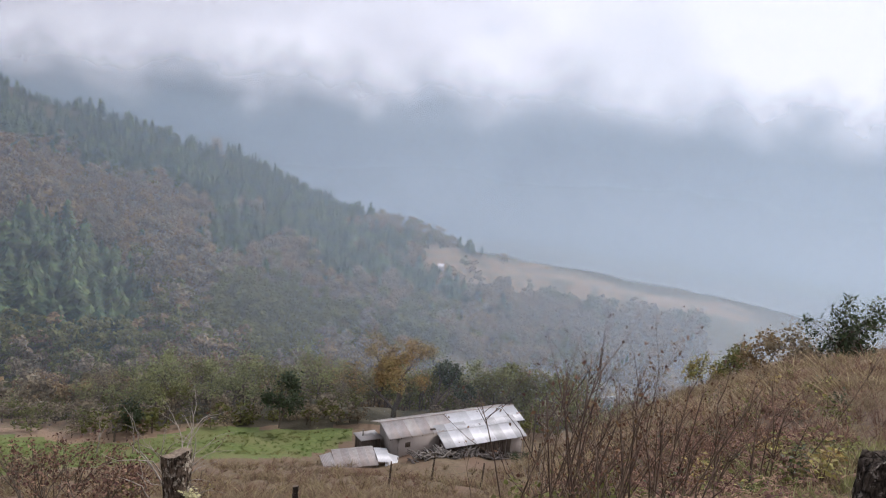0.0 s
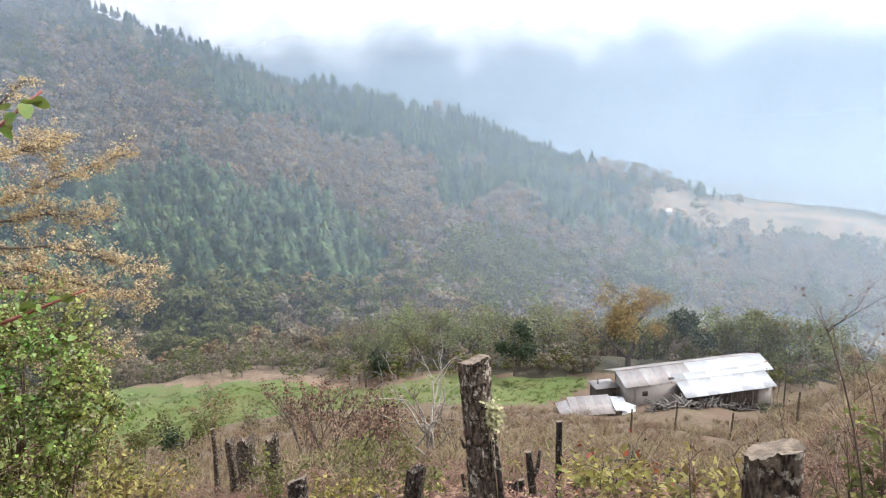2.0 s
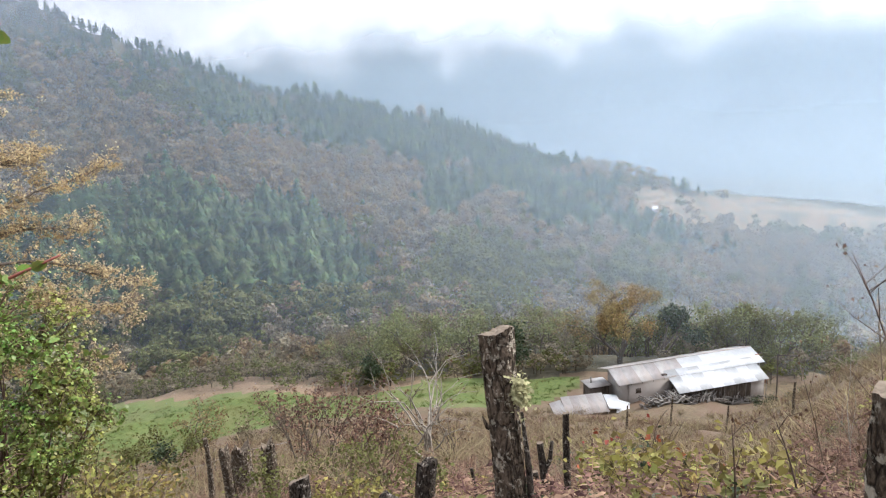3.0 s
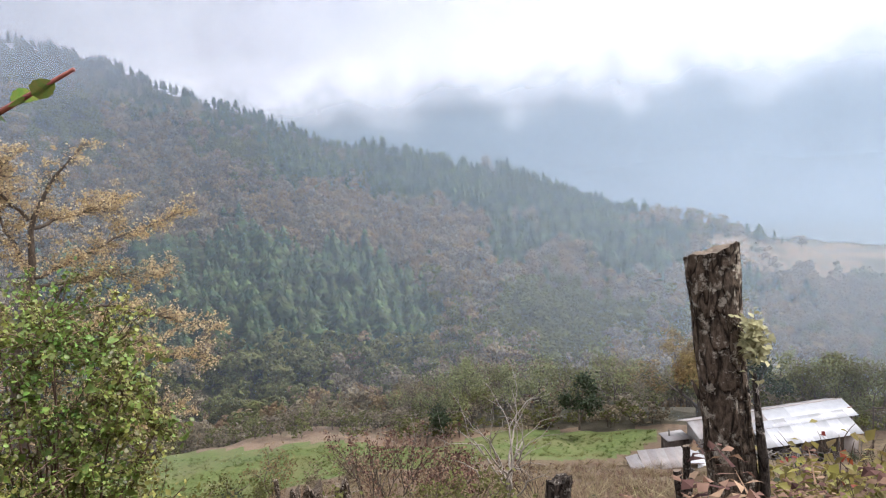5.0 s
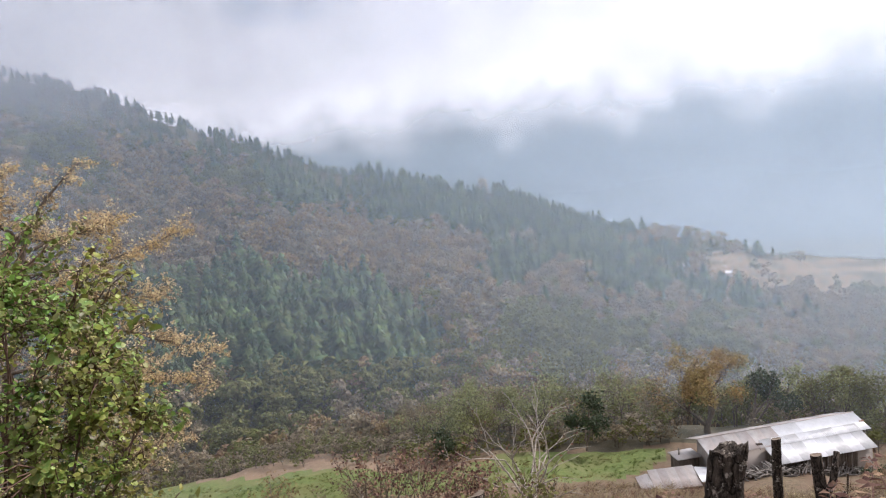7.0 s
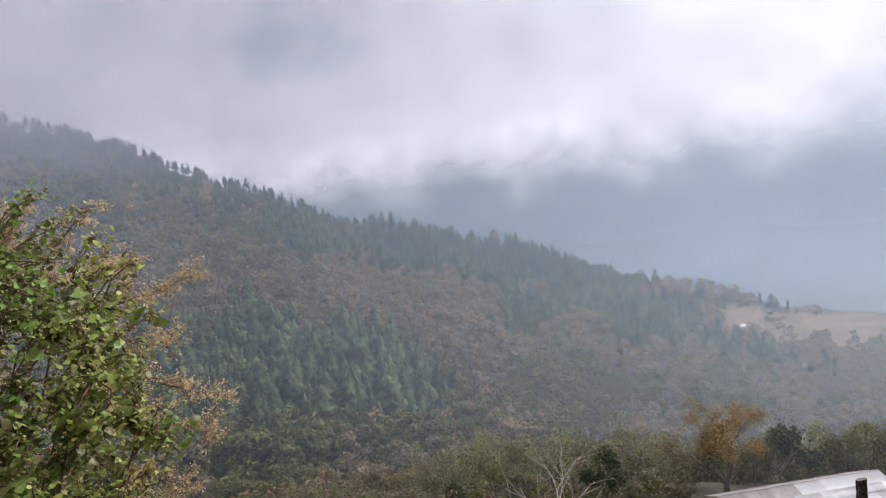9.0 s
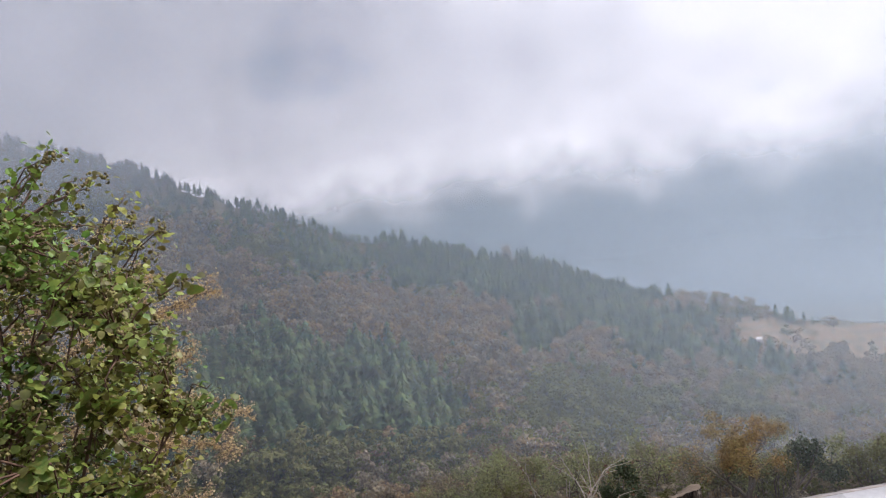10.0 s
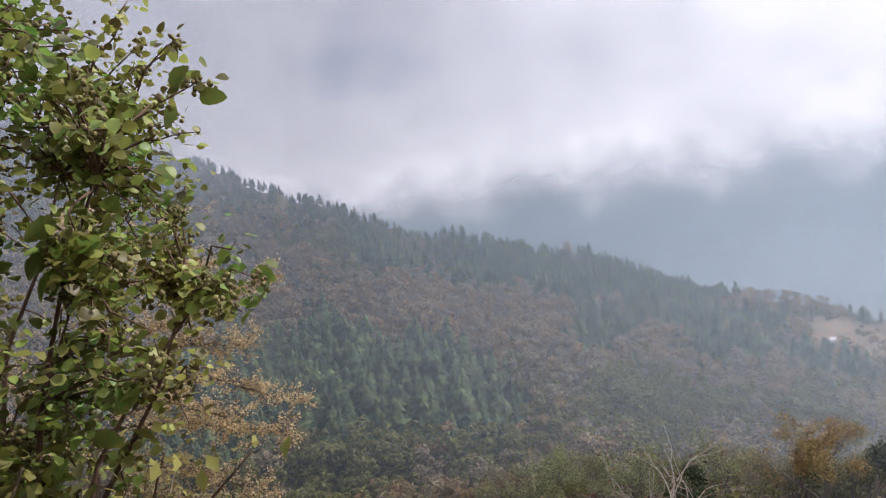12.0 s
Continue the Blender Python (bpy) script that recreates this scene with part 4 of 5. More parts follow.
def shed():
    ob = thing("shed", (-14.0, 104.6, HOUSE_Z + 0.2), "low shed with a streaked grey metal roof", "shed")
    ob.rotation_euler = (0, 0, math.atan2(0.38, 0.92))
    roof_of_sheets(ob, 0.4, 2.9, 2.9, 5, 1.3, 3.9, 1.35, [OLDMETAL], False)
    for o in [c for c in ob.children if c.name.startswith("roof_sheet")]:
        o.rotation_euler.z = 0
        o.scale.y = -1
    part("wall", block(0.3, 6.9, -0.5, -0.3, -2.2, 1.5), DARKBOARD, ob)
    part("wall", block(0.3, 6.9, 2.3, 2.5, -1.6, 2.5), BLOCKWALL, ob)
    part("wall", block(0.3, 0.5, -0.5, 2.5, -1.6, 1.9), BLOCKWALL, ob)
    part("wall", block(6.7, 6.9, -0.5, 2.5, -1.6, 1.9), BLOCKWALL, ob)
    v, f = sheet(2.2, 3.4, 0.8, 8)
    a = part("side_roof", (v, f), NEWMETAL, ob, "bright loose roofing sheet")
    a.matrix_local = pose(7.0, 2.6, 2.75, 0, 8, 0) @ Matrix.Diagonal((1, -1, 1, 1))
    b = part("side_roof", (v * (0.9, 0.8, 1), f), NEWMETAL, ob, "crumpled bright roofing sheet")
    b.matrix_local = pose(8.9, 1.6, 2.2, 6, 18, -14) @ Matrix.Diagonal((1, -1, 1, 1))
    c = part("side_roof", (v * (0.8, 0.9, 1), f), OLDMETAL, ob, "grey sloping sheet at the end")
    c.matrix_local = pose(-1.5, 2.4, 2.3, 0, -12, 0) @ Matrix.Diagonal((1, -1, 1, 1))
    for x, y in ((8.9, 0.2), (8.9, 2.0), (10.4, 0.6), (-1.2, 0.2), (-1.2, 2.2)):
        part("post", tube([(x, y, -1.6), (x, y, 1.75)], [0.06, 0.05], 6), GREYLOG, ob)
    return ob


def back_hut():
    ob = thing("hut", (-11.4, 115.2, HOUSE_Z - 0.3), "small dark lean-to hut behind the house", "shed")
    ob.rotation_euler = (0, 0, math.atan2(U.y, U.x))
    part("wall", block(0, 3.2, -1.4, 1.4, -1.5, 2.3), DARKBOARD, ob)
    part("roof", block(-0.3, 3.5, -1.7, 1.7, 2.3, 2.42), OLDMETAL, ob)
    part("chimney", tube([(0.8, 0.2, 2.4), (0.8, 0.2, 3.4)], [0.12, 0.12], 8), GREYLOG, ob)
    return ob


def wood_stack():
    """A ragged bank of split logs in front of the house."""
    rng = np.random.default_rng(21)
    ob = thing("log_pile", (-2.2, 107.9, float(ground_at(-2.2, 107.9))), "long ragged pile of grey split logs", "log pile")
    shapes = [tube([(0, 0, 0), (0.1, 0.6, 0.14 + 0.06 * k), (0.15, 1.3, 0.30)], [0.085, 0.08, 0.065], 6) for k in range(3)]
    made = []
    for i in range(290):
        u = rng.uniform(0, 20.5)
        v = rng.normal(0, 0.55)
        x, y = u * 0.82 - 0.3 * v, u * 0.565 - v
        z = float(ground_at(-2.2 + x, 107.9 + y)) - ob.location.z + rng.uniform(-0.1, 1.25) * max(0.25, 1 - abs(v))
        k = i % 3
        if i < 3:
            o = part("log", shapes[k], GREYLOG, ob)
            made.append(o)
        else:
            o = made[k].copy()
            scene.collection.objects.link(o)
        o.location, o.rotation_euler = (x, y, z), (rng.normal(0, 0.22), rng.normal(0, 0.2), rng.normal(0.5, 0.9))
        o.scale = [rng.uniform(0.9, 1.6)] * 3


farmhouse()
shed()
back_hut()
wood_stack()

# far farm huts and their track on the shoulder of the hill
for az, r, w in ((0.12, 466, 3.6), (-1.5, 470, 3.6), (-3.4, 450, 4.2), (-4.1, 458, 2.6)):
    x, y, z = spot(az, r)
    hut = thing("farm_hut", (x, y, z), "tiny white-roofed hut on a far brown field", "house", "far farm huts")
    part("wall", block(-w / 2, w / 2, -1.8, 1.8, -2.0, 2.2), BLOCKWALL, hut)
    v = np.array([(-w / 2 - 0.3, -2.2, 2.1), (w / 2 + 0.3, -2.2, 2.1), (w / 2 + 0.3, 0, 3.4), (-w / 2 - 0.3, 0, 3.4), (-w / 2 - 0.3, 2.2, 2.1), (w / 2 + 0.3, 2.2, 2.1)], float)
    part("roof", (np.concatenate([v, v - (0, 0, 0.15)]), np.array([(0, 1, 2), (0, 2, 3), (3, 2, 5), (3, 5, 4), (6, 8, 7), (6, 9, 8), (9, 11, 8), (9, 10, 11), (0, 6, 7), (0, 7, 1), (4, 5, 11), (4, 11, 10)])), WHITEPAINT, hut)


# ---- trees of the middle distance ----
tree("orange_tree", spot(2.9, 142, 0.3), 16.0, "broad orange-brown autumn tree behind the farmhouse", BARK, ORANGE, 101, 7000, 0.42, 4, 0.5, 3, 0.012, 0.22, 1.4, wide=16.0)
tree("evergreen_tree", spot(-0.3, 146, 0.3), 10.5, "dark rounded evergreen tree behind the farmhouse", BARK, EVERGREEN, 102, 2600, 0.6, 3, 0.6, 3, 0.02, 0.3, 1.1)
tree("evergreen_tree", spot(-5.4, 150, 0.3), 10.5, "evergreen tree with a sunlit yellow-green crown", BARK, OLIVE, 103, 1800, 0.6, 3, 0.6, 3, 0.02, 0.36, 1.0)
tree("evergreen_tree", spot(12.0, 128, 0.3), 10.0, "dark evergreen tree with a spreading crown", BARK, EVERGREEN, 104, 1600, 0.6, 3, 0.7, 3, 0.02, 0.4, 0.9)
tree("evergreen_tree", spot(24.0, 126, 0.3), 6.5, "small dark evergreen tree beside the field", BARK, EVERGREEN, 105, 1200, 0.5, 3, 0.5, 3, 0.02, 0.3, 0.9)
tree("pale_tree", spot(25.2, 118, 0.3), 8.5, "leafless tree with pale bark", PALEBARK, None, 106, 0, 0.3, 4, 0.45, 2, 0.012, 0.35)
tree("pale_tree", spot(22.7, 116, 0.3), 8.0, "leafless tree with pale branches", PALEBARK, None, 107, 0, 0.3, 4, 0.5, 2, 0.012, 0.3)
rng = np.random.default_rng(9)
kinds = [tree("slender_tree", spot(10, 160), 11, "slender tree with thin greenish spring foliage", BARK, SPRING, 110, 520, 0.42, 3, 0.42, 3, 0.012, 0.42, 1.3, "trees in the valley row"),
         tree("slender_tree", spot(14, 156), 10, "slender tree with sparse olive foliage", BARK, OLIVE, 111, 460, 0.42, 3, 0.42, 3, 0.012, 0.42, 1.2, "trees in the valley row"),
         tree("slender_tree", spot(18, 160), 9.5, "bare grey-brown slender tree", BARK, GREYTWIG, 112, 520, 0.36, 3, 0.45, 3, 0.012, 0.38, 1.2, "trees in the valley row"),
         tree("slender_tree", spot(-9, 150), 10, "bushy green valley tree", BARK, SPRING, 113, 900, 0.5, 3, 0.55, 3, 0.014, 0.3, 1.2, "trees in the valley row")]
for i in range(190):
    az = rng.uniform(-16, 58) if i % 3 else rng.uniform(-12, 26)
    r = rng.uniform(130, 172) if az < 26 else rng.uniform(160, 190)
    if -12 < az < 7:
        r = max(r, 162 if az > -3 else 146)
    k = kinds[(0, 1, 3, 1, 0, 2)[rng.integers(0, 6)] if az < 14 else rng.integers(0, 4)]
    s = rng.uniform(0.65, 1.2) * (0.6 if az > 26 else 1.0)
    copy_thing(k, pose(*spot(az, r, 0.3), 0, 0, rng.uniform(0, 360)) @ Matrix.Scale(s, 4))
# bushes at the edge of and below the green field
for az, r, h, m, lab in ((41.5, 88, 4.5, OLIVE, "olive bush below the green field"), (38.5, 84, 5.5, OLIVE, "grey-olive bush below the green field"), (36.5, 96, 7.0, RUSSET, "russet leafless bush in the field"), (34, 84, 4.0, GREYTWIG, "twiggy grey bush below the field"), (39.5, 80, 3.0, EVERGREEN, "dark evergreen shrub below the field"), (43.5, 70, 4.0, RUSSET, "reddish bush at the field edge"), (30.5, 70, 3.5, GREYTWIG, "twiggy grey bush on the slope")):
    tree("field_bush", spot(az, r, 0.2), h, lab, BARK, m, int(az * 10), 900, 0.34, 3, 0.7, 3, 0.012, 0.3, 1.3, category="bush", stems=2)

# bare pale tree and russet saplings on the slope
tree("bare_tree", spot(19.3, 24.5, 0.1), 4.2, "small leafless tree with pale upswept branches", PALEBARK, DRYLEAF, 121, 160, 0.10, 3, 0.5, 2, 0.012, 0.36, 0.8, wob=0.10, stems=7, wide=2.9)
tree("bare_tree", spot(17.4, 25.5, 0.1), 2.2, "low bare grey bush", BARK, DRYLEAF, 122, 120, 0.10, 3, 0.5, 3, 0.010, 0.35, 0.8, stems=4)
for az, r, h, s in ((29.3, 33, 4.2, 131), (27.3, 31, 3.8, 132), (25.6, 28, 3.3, 133), (23.4, 30, 2.6, 134)):
    tree("russet_sapling", spot(az, r, 0.1), h, "thin dark saplings tipped with russet leaves", BARK, BRACKEN, s, 700, 0.15, 2, 0.35, 3, 0.010, 0.5, 0.9, "russet saplings", wob=0.06, stems=6, category="shrub")

# brush and trees on the spur
for az, r, h, m, s, lab in ((-30.6, 57, 3.6, EVERGREEN, 141, "dark evergreen thicket on the crest"), (-32.5, 55, 4.0, EVERGREEN, 142, "dark evergreen thicket on the crest"), (-29.2, 58, 2.6, EVERGREEN, 143, "dark low thicket on the crest"), (-26.2, 62, 3.0, GREYTWIG, 144, "bare twiggy bush on the crest"), (-24.6, 66, 3.4, RUSSET, 145, "reddish bare bush on the crest"), (-22.4, 72, 3.0, OLIVE, 146, "olive bush at the end of the spur"), (-20.5, 76, 2.6, LIME, 147, "yellow-green bush at the end of the spur")):
    tree("crest_bush", spot(az, r, 0.15), h, lab, BARK, m, s, 900, 0.30, 3, 0.75, 3, 0.014, 0.3, 1.1, category="bush", stems=2)
tree("slim_evergreen", spot(-28.5, 58, 0.1), 5.6, "slim dark evergreen standing above the crest", BARK, EVERGREEN, 148, 700, 0.22, 3, 0.35, 3, 0.012, 0.5, 0.8)


def small_fir(az, r, h, seed):
    rg = np.random.default_rng(seed)
    v, f, mi = conifer_template(rg, 9, 10)
    ob = thing("young_fir", spot(az, r, 0.05), "young dark green fir beyond the spur", "fir", "young firs")
    v = v * h * (1.3, 1.3, 1)
    part("trunk", (v, f[mi == 1]), BARK, ob)
    part("crown", (v, f[mi == 0]), PINE, ob)


small_fir(-17.8, 118, 6.5, 1)
small_fir(-20.3, 120, 6.5, 2)
small_fir(-19.0, 126, 5.0, 3)

# the golden tree beside the trail
def golden_tree():
    """A leaning trunk with long level limbs carrying tiers of small leaf sprays."""
    rg = np.random.default_rng(161)
    base = np.array(spot(50.4, 58, 0.3))
    ob = thing("golden_tree", base, "tall open tree with thin golden autumn leaves", "tree")
    right, out = np.array((0.645, 0.764, 0)), np.array((-0.764, 0.645, 0))
    foot = np.array((-0.764 * 58, 0.645 * 58, 0))

    def at(a, b, z):
        return foot + right * a + out * b + (0, 0, z) - base

    def curve(pts, n):
        p = np.array(pts)
        t = np.linspace(0, len(p) - 1, n)
        q = np.stack([np.interp(t, np.arange(len(p)), p[:, c]) for c in range(3)], -1)
        q[1:-1] = 0.25 * q[:-2] + 0.5 * q[1:-1] + 0.25 * q[2:]
        return q

    trunk = curve([np.zeros(3) - (0, 0, 0.4), at(-2.2, 0, -20), at(-1.8, 0, -12.5), at(0.1, 0.2, -7.4), at(0.5, 0, -3.6), at(2.2, 0.2, -0.9), at(4.4, 0, 1.2)], 30)
    wood = [tube(trunk, np.interp(np.linspace(0, 1, 30), (0, 0.5, 0.75, 1), (0.42, 0.27, 0.13, 0.03)), 8)]
    limbs = [[(0.1, -7.6), (-1.2, -4.6), (-2.6, -1.2)], [(0.2, -7.2), (4.0, -6.4), (9.8, -5.0)], [(-0.6, -9.2), (5.0, -9.9), (10.3, -11.8)],
             [(-1.7, -12.2), (4.2, -13.2), (9.8, -15.4)], [(-1.9, -13.0), (3.0, -15.2), (7.8, -17.6)], [(0.4, -4.0), (3.6, -3.2), (6.4, -2.6)],
             [(-0.7, -9.6), (-4.0, -9.0), (-6.5, -7.6)], [(-1.9, -13.2), (-5.0, -13.6), (-7.5, -13.0)], [(0.0, -7.8), (4.5, -8.0), (8.6, -8.2)],
             [(0.4, -3.4), (-0.6, -1.4), (0.6, 0.6)], [(-1.8, -11.6), (2.5, -10.8), (6.8, -13.2)], [(-2.0, -15.5), (2.0, -17.5), (5.5, -19.5)]]
    tips = []
    for n, pts in enumerate(limbs):
        b = (0.0, 1.6, -2.0, 1.2, -1.5, 2.2, 0.8, -1.0, 2.8, -1.8, -3.2, 1.0)[n]
        p = curve([at(a, b * q, z) for (a, z), q in zip(pts, (0, 0.6, 1))], 14)
        p[1:] += np.cumsum(rg.normal(0, 0.09, (13, 3)), 0)
        wood.append(tube(p, np.linspace(0.14, 0.03, 14), 6))
        for i in range(3, 14):
            for m in range(4):
                d = rg.normal(0, 1, 3) * (1, 1, 0.42) + (p[i] - p[i - 1]) * 0.8
                d[2] += 0.12
                d /= np.linalg.norm(d)
                w = [p[i]]
                for q in range(4):
                    d = d + rg.normal(0, 0.22, 3) * (1, 1, 0.7)
                    d /= np.linalg.norm(d)
                    w.append(w[-1] + d * rg.uniform(0.25, 0.55))
                wood.append(tube(w, np.linspace(0.030, 0.010, 5), 3))
                tips += w[1:]
                for q in (2, 3, 4):
                    e = w[q] + rg.normal(0, 0.4, 3) * (1, 1, 0.6)
                    wood.append(tube([w[q], e], [0.016, 0.008], 3))
                    tips += [e, e, (w[q] + e) / 2]
    for p in trunk[22:]:
        for m in range(6):
            e = p + rg.normal(0, 0.7, 3) * (1, 1, 0.6)
            wood.append(tube([p, (p + e) / 2 + rg.normal(0, 0.1, 3), e], [0.03, 0.02, 0.008], 3))
            tips += [e, e, e, (p + e) / 2]
    part("trunk", joined(wood), BARK, ob)
    tips = np.array(tips)
    tips = tips[rg.uniform(size=len(tips)) < 0.72]
    k = 30000
    place = tips[rg.integers(0, len(tips), k)] + rg.normal(0, 0.15, (k, 3))
    part("crown", many(SIMPLE_LEAF, place, rg.uniform(0.11, 0.27, k), rg, 0.3), GOLD, ob, kind="stuff")


golden_tree()

# ---- the alder bush by the trail ----
def alder_bush():
    rg = np.random.default_rng(33)
    cx, cy = -7.36, 6.40
    z0 = float(ground_at(cx, cy))
    ob = thing("alder_bush", (cx, cy, z0), "leafy green alder bush heavy with small cones", "bush")
    mid, size = np.array((0, 0, -2.50 - z0)), np.array((1.14, 1.14, 1.42))
    pieces, tips, limbs = [], [], []
    for i in range(26):
        d = rg.normal(size=3)
        d[2] = abs(d[2]) * 0.9 - 0.15
        d /= np.linalg.norm(d)
        end = mid + d * size * rg.uniform(0.55, 0.9)
        base = np.array((0.12 * math.cos(i), 0.12 * math.sin(i), -0.1))
        bend = base + (end - base) * (0.35, 0.35, 0.6)
        pts = [base + (bend - base) * u * 2 if u < 0.5 else bend + (end - bend) * (u * 2 - 1) for u in np.linspace(0, 1, 9)]
        pts = [p + rg.normal(0, 0.025, 3) for p in pts]
        pieces.append(tube(pts, np.linspace(0.022, 0.005, 9), 6))
        limbs += pts[3:]
    limbs = np.array(limbs)
    for i in range(900):
        d = rg.normal(size=3)
        d /= np.linalg.norm(d)
        bump = 1 + 0.16 * math.sin(5 * math.atan2(d[1], d[0]) + 3 * d[2]) + rg.normal(0, 0.07)
        d = d / (np.abs(d) ** 3).sum() ** (1 / 3) * np.array((0.96, 0.96, 0.95))
        e = mid + d * size * bump * rg.uniform(0.45, 1.0) ** 0.5
        e[:2] *= np.interp((e[2] - mid[2]) / size[2], (-1.0, -0.1), (0.32, 1.0))
        s = limbs[np.argmin(((limbs - e) ** 2).sum(1))]
        far = np.linalg.norm(e - s)
        s = e + (s - e) * min(1.0, 0.55 / max(far, 0.01))
        pts = [s + (e - s) * u + rg.normal(0, 0.02, 3) * (0 < u < 1) + (0, 0, 0.05 * math.sin(3.1 * u)) for u in (0, 0.3, 0.6, 0.85, 1)]
        pieces.append(tube(pts, [0.006, 0.0055, 0.0045, 0.0035, 0.002], 4))
        tips += pts[1:]
    part("stem", joined(pieces), ALDERBARK, ob)
    tips = np.array(tips)
    n = 20000
    at = tips[rg.integers(0, len(tips), n)] + rg.normal(0, 0.04, (n, 3))
    small = leaf_shape(1.0, 0.80, 0.2, 4)
    part("foliage", many(small, at, rg.uniform(0.024, 0.058, n), rg, 0.5), ALDER, ob, kind="stuff")
    m = 9600
    at = tips[rg.integers(0, len(tips), m // 6)].repeat(6, 0) + rg.normal(0, 0.019, (m, 3))
    ico = bmesh.new()
    bmesh.ops.create_icosphere(ico, subdivisions=1, radius=1.0)
    ico.verts.ensure_lookup_table()
    iv, jf = np.array([q.co[:] for q in ico.verts]) * (1, 1, 1.35), np.array([[q.index for q in t.verts] for t in ico.faces])
    ico.free()
    part("fruit", many((iv, jf), at, rg.uniform(0.006, 0.0115, m), rg), CONE, ob, "clusters of small olive-brown cones", kind="stuff")
    big = [leaf_shape(1.0, 0.78, c, 8) for c in (0.12, 0.3, 0.45)]
    made = []
    near = tips[(tips[:, 0] - tips[:, 1] > 0.2)]
    for i in range(290):
        s = rg.uniform(0.065, 0.115)
        if i < 3:
            o = part("leaf", big[i], ALDER_O, ob)
            made.append(o)
        else:
            o = made[i % 3].copy()
            scene.collection.objects.link(o)
        t = turned(rg, 0.5)
        o.matrix_local = Matrix.Translation(near[rg.integers(0, len(near))] + rg.normal(0, 0.03, 3)) @ Matrix(t.T.tolist()).to_4x4() @ Matrix.Scale(s, 4)
    return ob


alder_bush()


def alder_sapling():
    """A slim alder beside the trail whose low twigs hang over it."""
    rg = np.random.default_rng(61)
    base = np.array((-4.25, 2.05, float(ground_at(-4.25, 2.05))))
    ob = thing("alder_sapling", base, "slim alder beside the trail with reddish leafy twigs", "sapling")
    part("trunk", tube(np.array([(-4.25, 2.05, base[2] - 0.2), (-4.2, 2.08, -0.9), (-4.22, 2.1, 0.3), (-4.18, 2.1, 1.3), (-4.2, 2.05, 2.3)]) - base, [0.05, 0.042, 0.035, 0.026, 0.012], 8), ALDERBARK, ob)
    first = None
    shape = leaf_shape(1.0, 0.8, 0.2, 8)
    for pts, leaves in (([(-4.22, 2.1, -0.55), (-3.75, 3.0, -0.18), (-3.40, 3.12, -0.035), (-3.22, 3.16, 0.035), (-2.98, 3.2, 0.125)], 14), ([(-4.2, 2.1, 0.35), (-3.75, 2.6, 0.55), (-3.35, 2.95, 0.72), (-3.18, 3.05, 0.82), (-3.02, 3.16, 0.97)], 20)):
        p = np.array(pts) - base
        br = part("branch", tube(p, np.linspace(0.015, 0.005, len(p)), 6), REDTWIG, ob, "reddish young twig")
        for i in range(leaves):
            k = rg.integers(len(p) - 2, len(p))
            at = p[k] + (p[k - 1] - p[k]) * rg.uniform() + rg.normal(0, 0.02, 3)
            if first is None:
                o = first = part("leaf", shape, ALDER_O, br)
            else:
                o = first.copy()
                scene.collection.objects.link(o)
                o.parent = br
            o.matrix_local = Matrix.Translation(at) @ Matrix(turned(rg, 0.2).T.tolist()).to_4x4() @ Matrix.Scale(rg.uniform(0.045, 0.078), 4)


alder_sapling()


# ---- plants of the near slope ----
def weed_clump(az, r, h, stems, seed, label, bend=0.17):
    rg = np.random.default_rng(seed)
    ob = thing("dry_weed", spot(az, r, 0.03), label, "weed", "dry weeds on the slope")
    pieces, heads = [], []
    for i in range(stems):
        a, q = rg.uniform(0, 6.28), rg.uniform(0, 0.45)
        hh = h * rg.uniform(0.55, 1.1)
        d = np.array((rg.normal(0.10, bend), rg.normal(0, bend), 1.0))
        b = np.array((q * math.cos(a), q * math.sin(a), -0.05))
        bow = rg.normal(0, 0.12, 3) * hh
        pts = [b + d * hh * u + bow * u * u for u in np.linspace(0, 1, 7)]
        pieces.append(tube(pts, np.linspace(0.0085, 0.0028, 7) * (1 + 0.12 * r / 5), 4))
        for k in range(rg.integers(4, 9)):
            u = rg.uniform(0.35, 0.95)
            s = b + d * hh * u + bow * u * u
            e = s + (rg.normal(0, 0.4), rg.normal(0, 0.4), 0.8) * np.array(0.28 * hh)
            pieces.append(tube([s, (s + e) / 2 + rg.normal(0, 0.02, 3), e], [0.004, 0.003, 0.0015], 3))
            heads += [s + (e - s) * w + rg.normal(0, 0.02, 3) for w in (0.4, 0.6, 0.75, 0.9, 1.0)]
        heads += [p + rg.normal(0, 0.03, 3) for p in pts[3:]]
    part("stalk", joined(pieces), DRYSTEM, ob, kind="stuff")
    part("dead_leaves", many(SIMPLE_LEAF, np.array(heads), rg.uniform(0.012, 0.038, len(heads)), rg, -0.2), DRYLEAF, ob)


for i, (az, r, h, n) in enumerate(((-5.8, 5.6, 1.5, 3), (-7.5, 5.6, 1.8, 5), (-10.5, 5.2, 1.8, 5), (-13.5, 6.2, 1.8, 7), (-17, 6.5, 1.6, 8), (-8.5, 7.5, 2.2, 8), (-12, 8.5, 2.1, 9), (-11.8, 4.9, 1.6, 4), (-14.5, 5.3, 1.6, 5), (-19, 5.6, 1.5, 7), (0.5, 8.2, 0.8, 3), (-21, 7.5, 1.5, 8), (-25, 8.5, 1.5, 8), (-15.5, 4.2, 1.3, 5), (5.0, 4.8, 0.7, 4))):
    weed_clump(az, r, h, n, 200 + i, "tall dry branching weed stalks with withered leaves")
